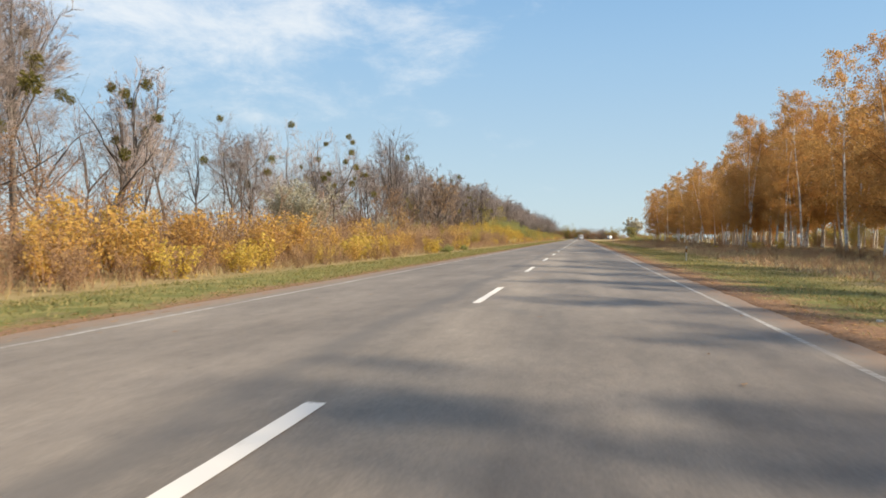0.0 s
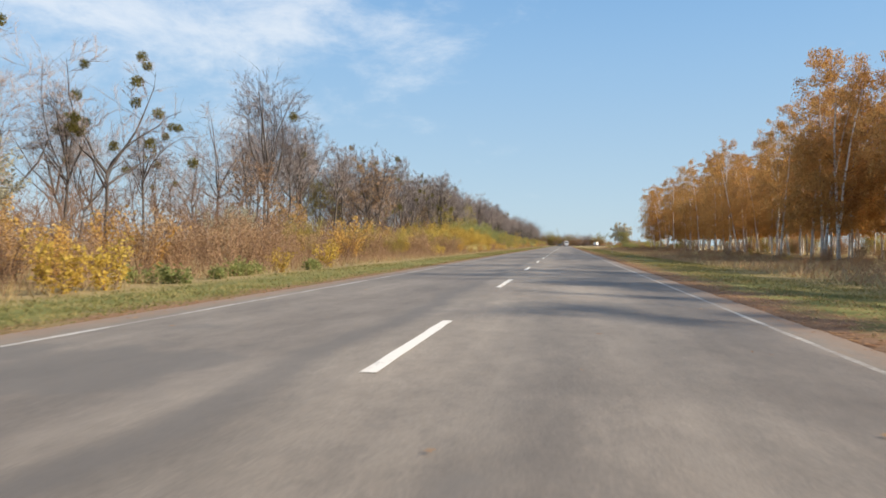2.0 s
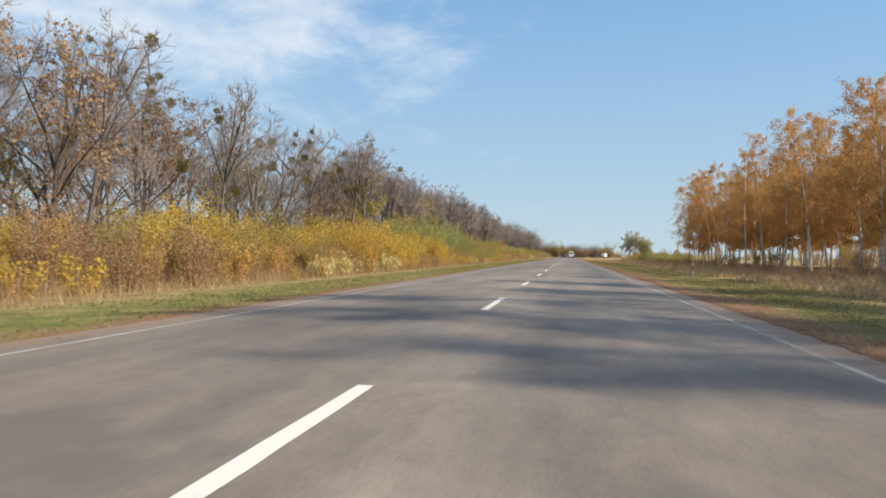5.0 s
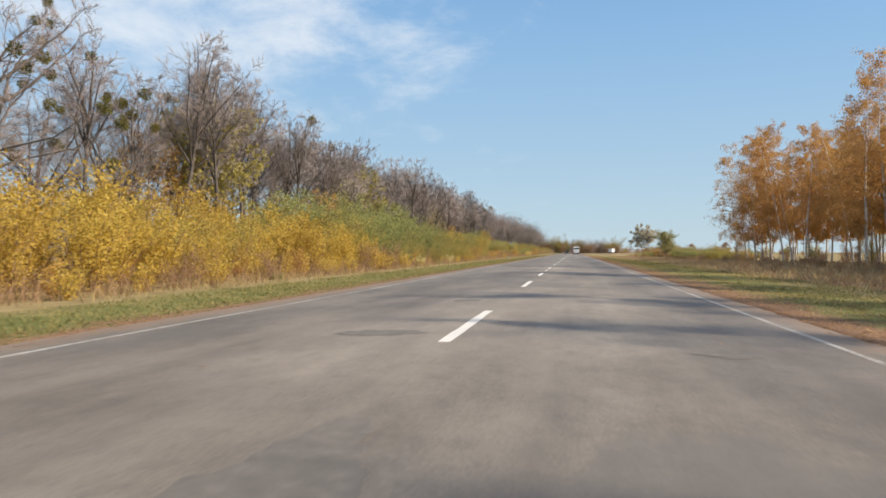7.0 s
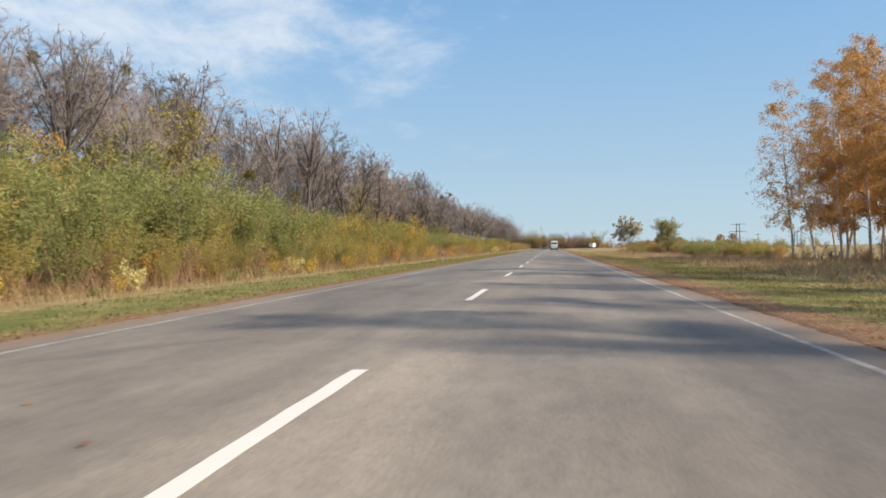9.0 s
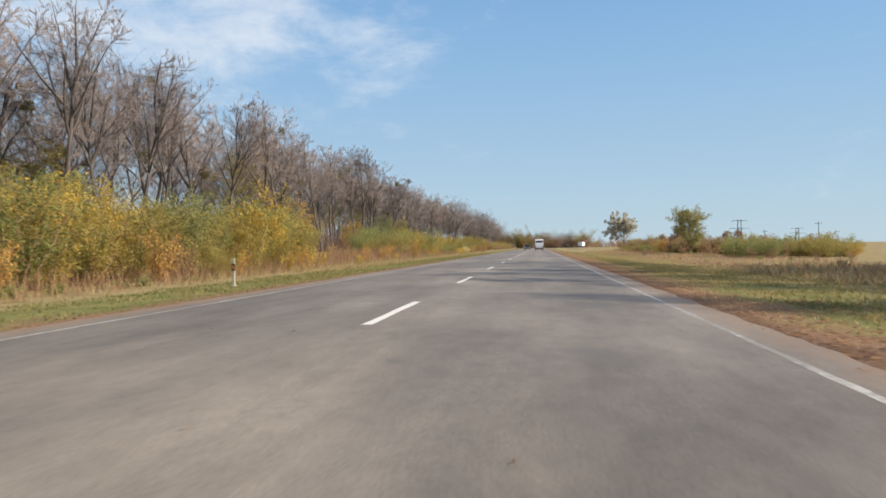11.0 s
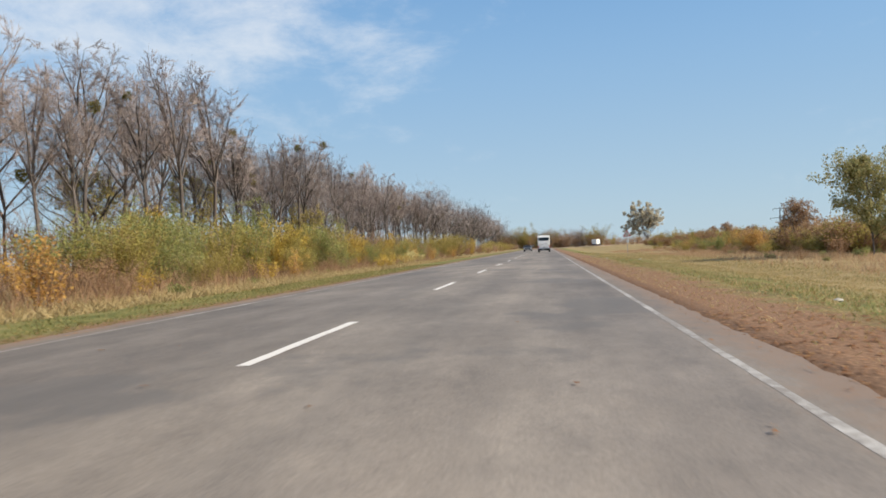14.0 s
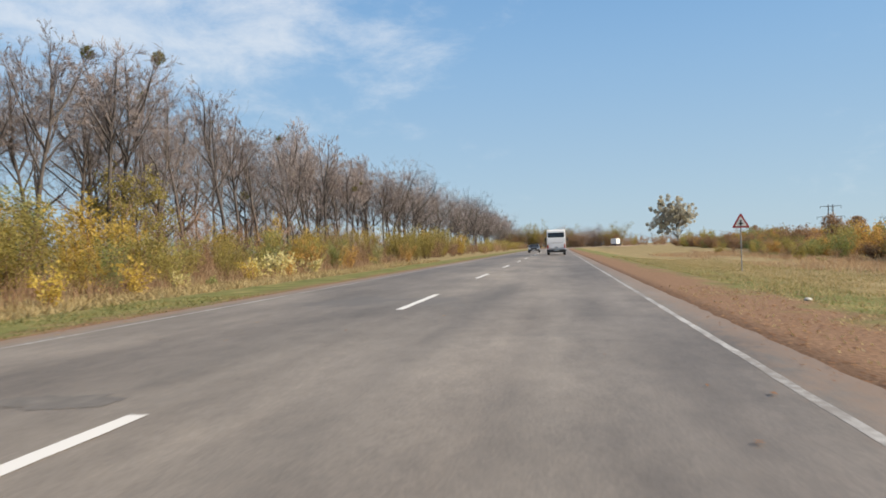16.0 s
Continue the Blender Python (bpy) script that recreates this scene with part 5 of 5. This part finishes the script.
def saloon(x, y):
    """Front at y = 0, facing the camera's way back."""
    car = empty("saloon_car", x, y, road_z(x), "dark grey saloon coming the other way", "car")
    lower = [(0.0, 0.30), (-0.02, 0.62), (0.15, 0.80), (1.1, 0.92), (3.5, 0.95), (4.2, 0.9), (4.3, 0.5), (4.2, 0.3)]
    profile_body("body", lower, 0.84, M_CARPAINT, car, 0.03, 0.05)
    profile_body("cabin", [(1.1, 0.9), (1.85, 1.29), (2.3, 1.32), (3.0, 1.28), (3.7, 0.92)], 0.74, M_CARPAINT, car, 0.1, 0.05)
    glass = slab(car, "windscreen", -0.62, 0.62, -0.02, 0.02, 0.0, 0.66, M_GLASS, "dark windscreen", 0.01)
    glass.rotation_euler, glass.location = (radians(-61), 0, 0), (0, 1.2, 0.98)
    slab(car, "grille", -0.4, 0.4, -0.05, 0.05, 0.52, 0.66, M_PLASTIC, "black grille")
    bumper = slab(car, "bumper", -0.83, 0.83, -0.09, 0.2, 0.30, 0.50, M_PLASTIC, "dark front bumper", 0.03)
    plate = slab(bumper, "number_plate", -0.26, 0.26, -0.105, -0.085, 0.36, 0.47, M_PLATE, "white plate with a dark bar", 0.004)
    slab(plate, "bar", -0.2, 0.2, -0.109, -0.1, 0.39, 0.44, M_SEAM, "", 0.0)
    for s in (-1, 1):
        slab(car, "headlight", s * 0.63 - 0.17, s * 0.63 + 0.17, -0.055, 0.1, 0.52, 0.70, M_LAMPGLASS, "clear headlight", 0.03)
        slab(car, "mirror", s * 0.92 - 0.09, s * 0.92 + 0.09, 1.35, 1.5, 0.92, 1.06, M_CARPAINT, "", 0.03)
        wheel(car, s * 0.74, 0.8, 0.3, 0.2)
        wheel(car, s * 0.74, 3.4, 0.3, 0.2)
    return car


def lorry(x, y, turn):
    truck = empty("lorry", x, y, ground_z(x, y) + 0.3, "white box lorry with dark cab far down the road", "lorry", "", turn)
    slab(truck, "cargo_box", -1.25, 1.25, 0.0, 4.6, 0.95, 3.3, M_WHITE, "white cargo box", 0.04)
    slab(truck, "chassis", -0.8, 0.8, 0.0, 6.6, 0.5, 0.95, M_PLASTIC, "dark chassis")
    slab(truck, "cab", -1.1, 1.1, 4.8, 6.6, 0.9, 2.6, M_CARPAINT, "dark cab", 0.1)
    for s in (-1, 1):
        slab(truck, "tail_lamp", s * 1.0 - 0.12, s * 1.0 + 0.12, -0.05, 0.02, 0.75, 0.9, M_RED, "red tail lamp")
        wheel(truck, s * 0.98, 1.2, 0.48, 0.3)
        wheel(truck, s * 0.98, 5.6, 0.48, 0.3)
    return truck


minibus(2.42, 410.0)
saloon(-1.0, 440.0)
lorry(bend(655) - 0.5, 655, -24)

# ---- road furniture ----
M_POST = plain("white_post", (0.46, 0.43, 0.37), 0.6, 0.0, 0.15, 9.0)
M_BLACK = plain("black_paint", (0.03, 0.03, 0.03), 0.6)
M_SIGNWHITE = plain("sign_white", (0.75, 0.75, 0.73), 0.4)
M_SIGNRED = plain("sign_red", (0.36, 0.035, 0.035), 0.4)


def delineator(x, y, label):
    post = empty("delineator_post", x, y, ground_z(x, y), label, "road post", "delineator posts")
    part("post", box(bmesh.new(), -0.045, 0.045, -0.035, 0.035, -0.1, 0.9, 0.015), M_POST, post)
    band = part("band", box(bmesh.new(), -0.048, 0.048, -0.038, 0.038, 0.5, 0.74, 0.012), M_BLACK, post, "black band")
    part("reflector", box(bmesh.new(), -0.02, 0.02, -0.046, -0.035, 0.56, 0.68, 0.004), M_AMBER, band, "amber reflector")
    part("foot", box(bmesh.new(), -0.09, 0.09, -0.08, 0.08, -0.1, 0.05, 0.02), M_POST, post)
    return post


for x, y in ((8.2, 147.6), (8.1, 45.0)):
    delineator(x, y, "weathered white roadside post with black band in grass")
delineator(-7.5, 250.3, "white roadside post with black band on the verge")


def warning_sign(x, y):
    sign = empty("warning_sign", x, y, ground_z(x, y), "red-bordered triangular warning sign on a grey post", "road sign")
    part("post", rod(bmesh.new(), (0, 0, -0.2), (0, 0, 2.6), 0.03), M_STEEL, sign, "grey steel post")

    def triangle(name, r, y0, y1, mat, parent, label=""):
        bm = bmesh.new()
        ring = [(math.sin(a) * r, math.cos(a) * r + 2.28) for a in (0, 2 * math.pi / 3, 4 * math.pi / 3)]
        front, back = [bm.verts.new((px, y0, pz)) for px, pz in ring], [bm.verts.new((px, y1, pz)) for px, pz in ring]
        bm.faces.new(front)
        bm.faces.new(back[::-1])
        for i in range(3):
            bm.faces.new((front[i], back[i], back[(i + 1) % 3], front[(i + 1) % 3]))
        bmesh.ops.recalc_face_normals(bm, faces=bm.faces)
        bmesh.ops.bevel(bm, geom=[e for e in bm.edges if abs(e.verts[0].co.y - e.verts[1].co.y) > 1e-4], offset=r * 0.08, segments=3, affect="EDGES")
        return part(name, bm, mat, parent, label)

    plate = triangle("plate", 0.47, -0.055, -0.035, M_SIGNRED, sign, "red border")
    triangle("panel", 0.31, -0.062, -0.05, M_SIGNWHITE, plate, "white panel")
    bm = box(bmesh.new(), -0.03, 0.03, -0.07, -0.06, 2.14, 2.42)
    box(bm, -0.10, 0.10, -0.07, -0.06, 2.22, 2.27)
    part("pictogram", bm, M_BLACK, plate, "black crossroads symbol")
    return sign


warning_sign(11.1, 366.3)

M_LATTICE = plain("galvanised_steel", (0.17, 0.175, 0.18), 0.6, 0.4)


def pylon(x, y, height, arms, label):
    """A portal of two slender columns, tied by braces, with cross arms on both sides."""
    tower = empty("power_pylon", x, y, ground_z(x, y), label, "pylon", "power pylons on the field", -18)
    for s in (-1, 1):
        part("column", rod(bmesh.new(), (s * 1.15, 0, -0.3), (s * 0.8, 0, height), 0.3, 0.2, 8), M_LATTICE, tower)
    for k in range(5):
        z0, z1 = height * (k + 0.4) / 5.5, height * (k + 1.2) / 5.5
        s = 1 if k % 2 else -1
        part("brace", rod(bmesh.new(), (-s * 0.95, 0, z0), (s * 0.95, 0, z1), 0.06, sides=5), M_LATTICE, tower)
    for z, half in arms:
        for s in (-1, 1):
            arm = part("cross_arm", rod(bmesh.new(), (0, 0, z), (s * half, 0, z + 0.15), 0.16, 0.08, 6), M_LATTICE, tower)
            part("insulator", rod(bmesh.new(), (s * half * 0.96, 0, z + 0.05), (s * half * 0.96, 0, z - 0.9), 0.09, 0.09, 6), M_LATTICE, arm)
    return tower


pylon(112.5, 651, 14.6, ((13.9, 3.9), (9.6, 5.2), (5.6, 3.6)), "grey twin-column power pylon on the field")
pylon(179, 760, 12.2, ((11.6, 3.9), (8.2, 5.0), (5.0, 3.6)), "grey twin-column power pylon far across the field")


def pole(x, y, height):
    ob = empty("power_pole", x, y, ground_z(x, y), "slender power pole with one cross arm", "power pole", "power poles on the field")
    part("shaft", rod(bmesh.new(), (0, 0, -0.4), (0, 0, height), 0.17, 0.11), M_LATTICE, ob)
    arm = part("cross_arm", box(bmesh.new(), -1.3, 1.3, -0.06, 0.06, height - 1.0, height - 0.85, 0.01), M_LATTICE, ob)
    for s in (-1.15, 0.0, 1.15):
        part("insulator", rod(bmesh.new(), (s, 0, height - 0.85), (s, 0, height - 0.6), 0.05), M_LATTICE, arm)
    return ob


pole(104, 512, 9.3)
pole(105, 580, 7.8)

M_STONE = plain("pale_stone", (0.5, 0.48, 0.43), 0.85, 0.0, 0.25, 14.0)


def stone(x, y, size, seed):
    rng = random.Random(seed)
    bm = bmesh.new()
    bmesh.ops.create_icosphere(bm, subdivisions=2, radius=size)
    for v in bm.verts:
        v.co *= 1 + 0.35 * noise.noise(v.co * (2.2 / size) + Vector((seed, 0, 0)))
        v.co.z *= 0.5
    ob = empty("stone", x, y, ground_z(x, y) + size * 0.12, "pale stone lying in the verge grass", "stone", "stones on the verge", rng.uniform(0, 360))
    part("block", bm, M_STONE, ob)
    return ob


for k, (x, y, size) in enumerate(((7.9, 302.5, 0.16), (10.1, 348.0, 0.22), (7.3, 345.0, 0.14), (6.1, 279.5, 0.11), (6.4, 11.0, 0.10), (7.6, 270.0, 0.10))):
    stone(x, y, size * 0.55, k)
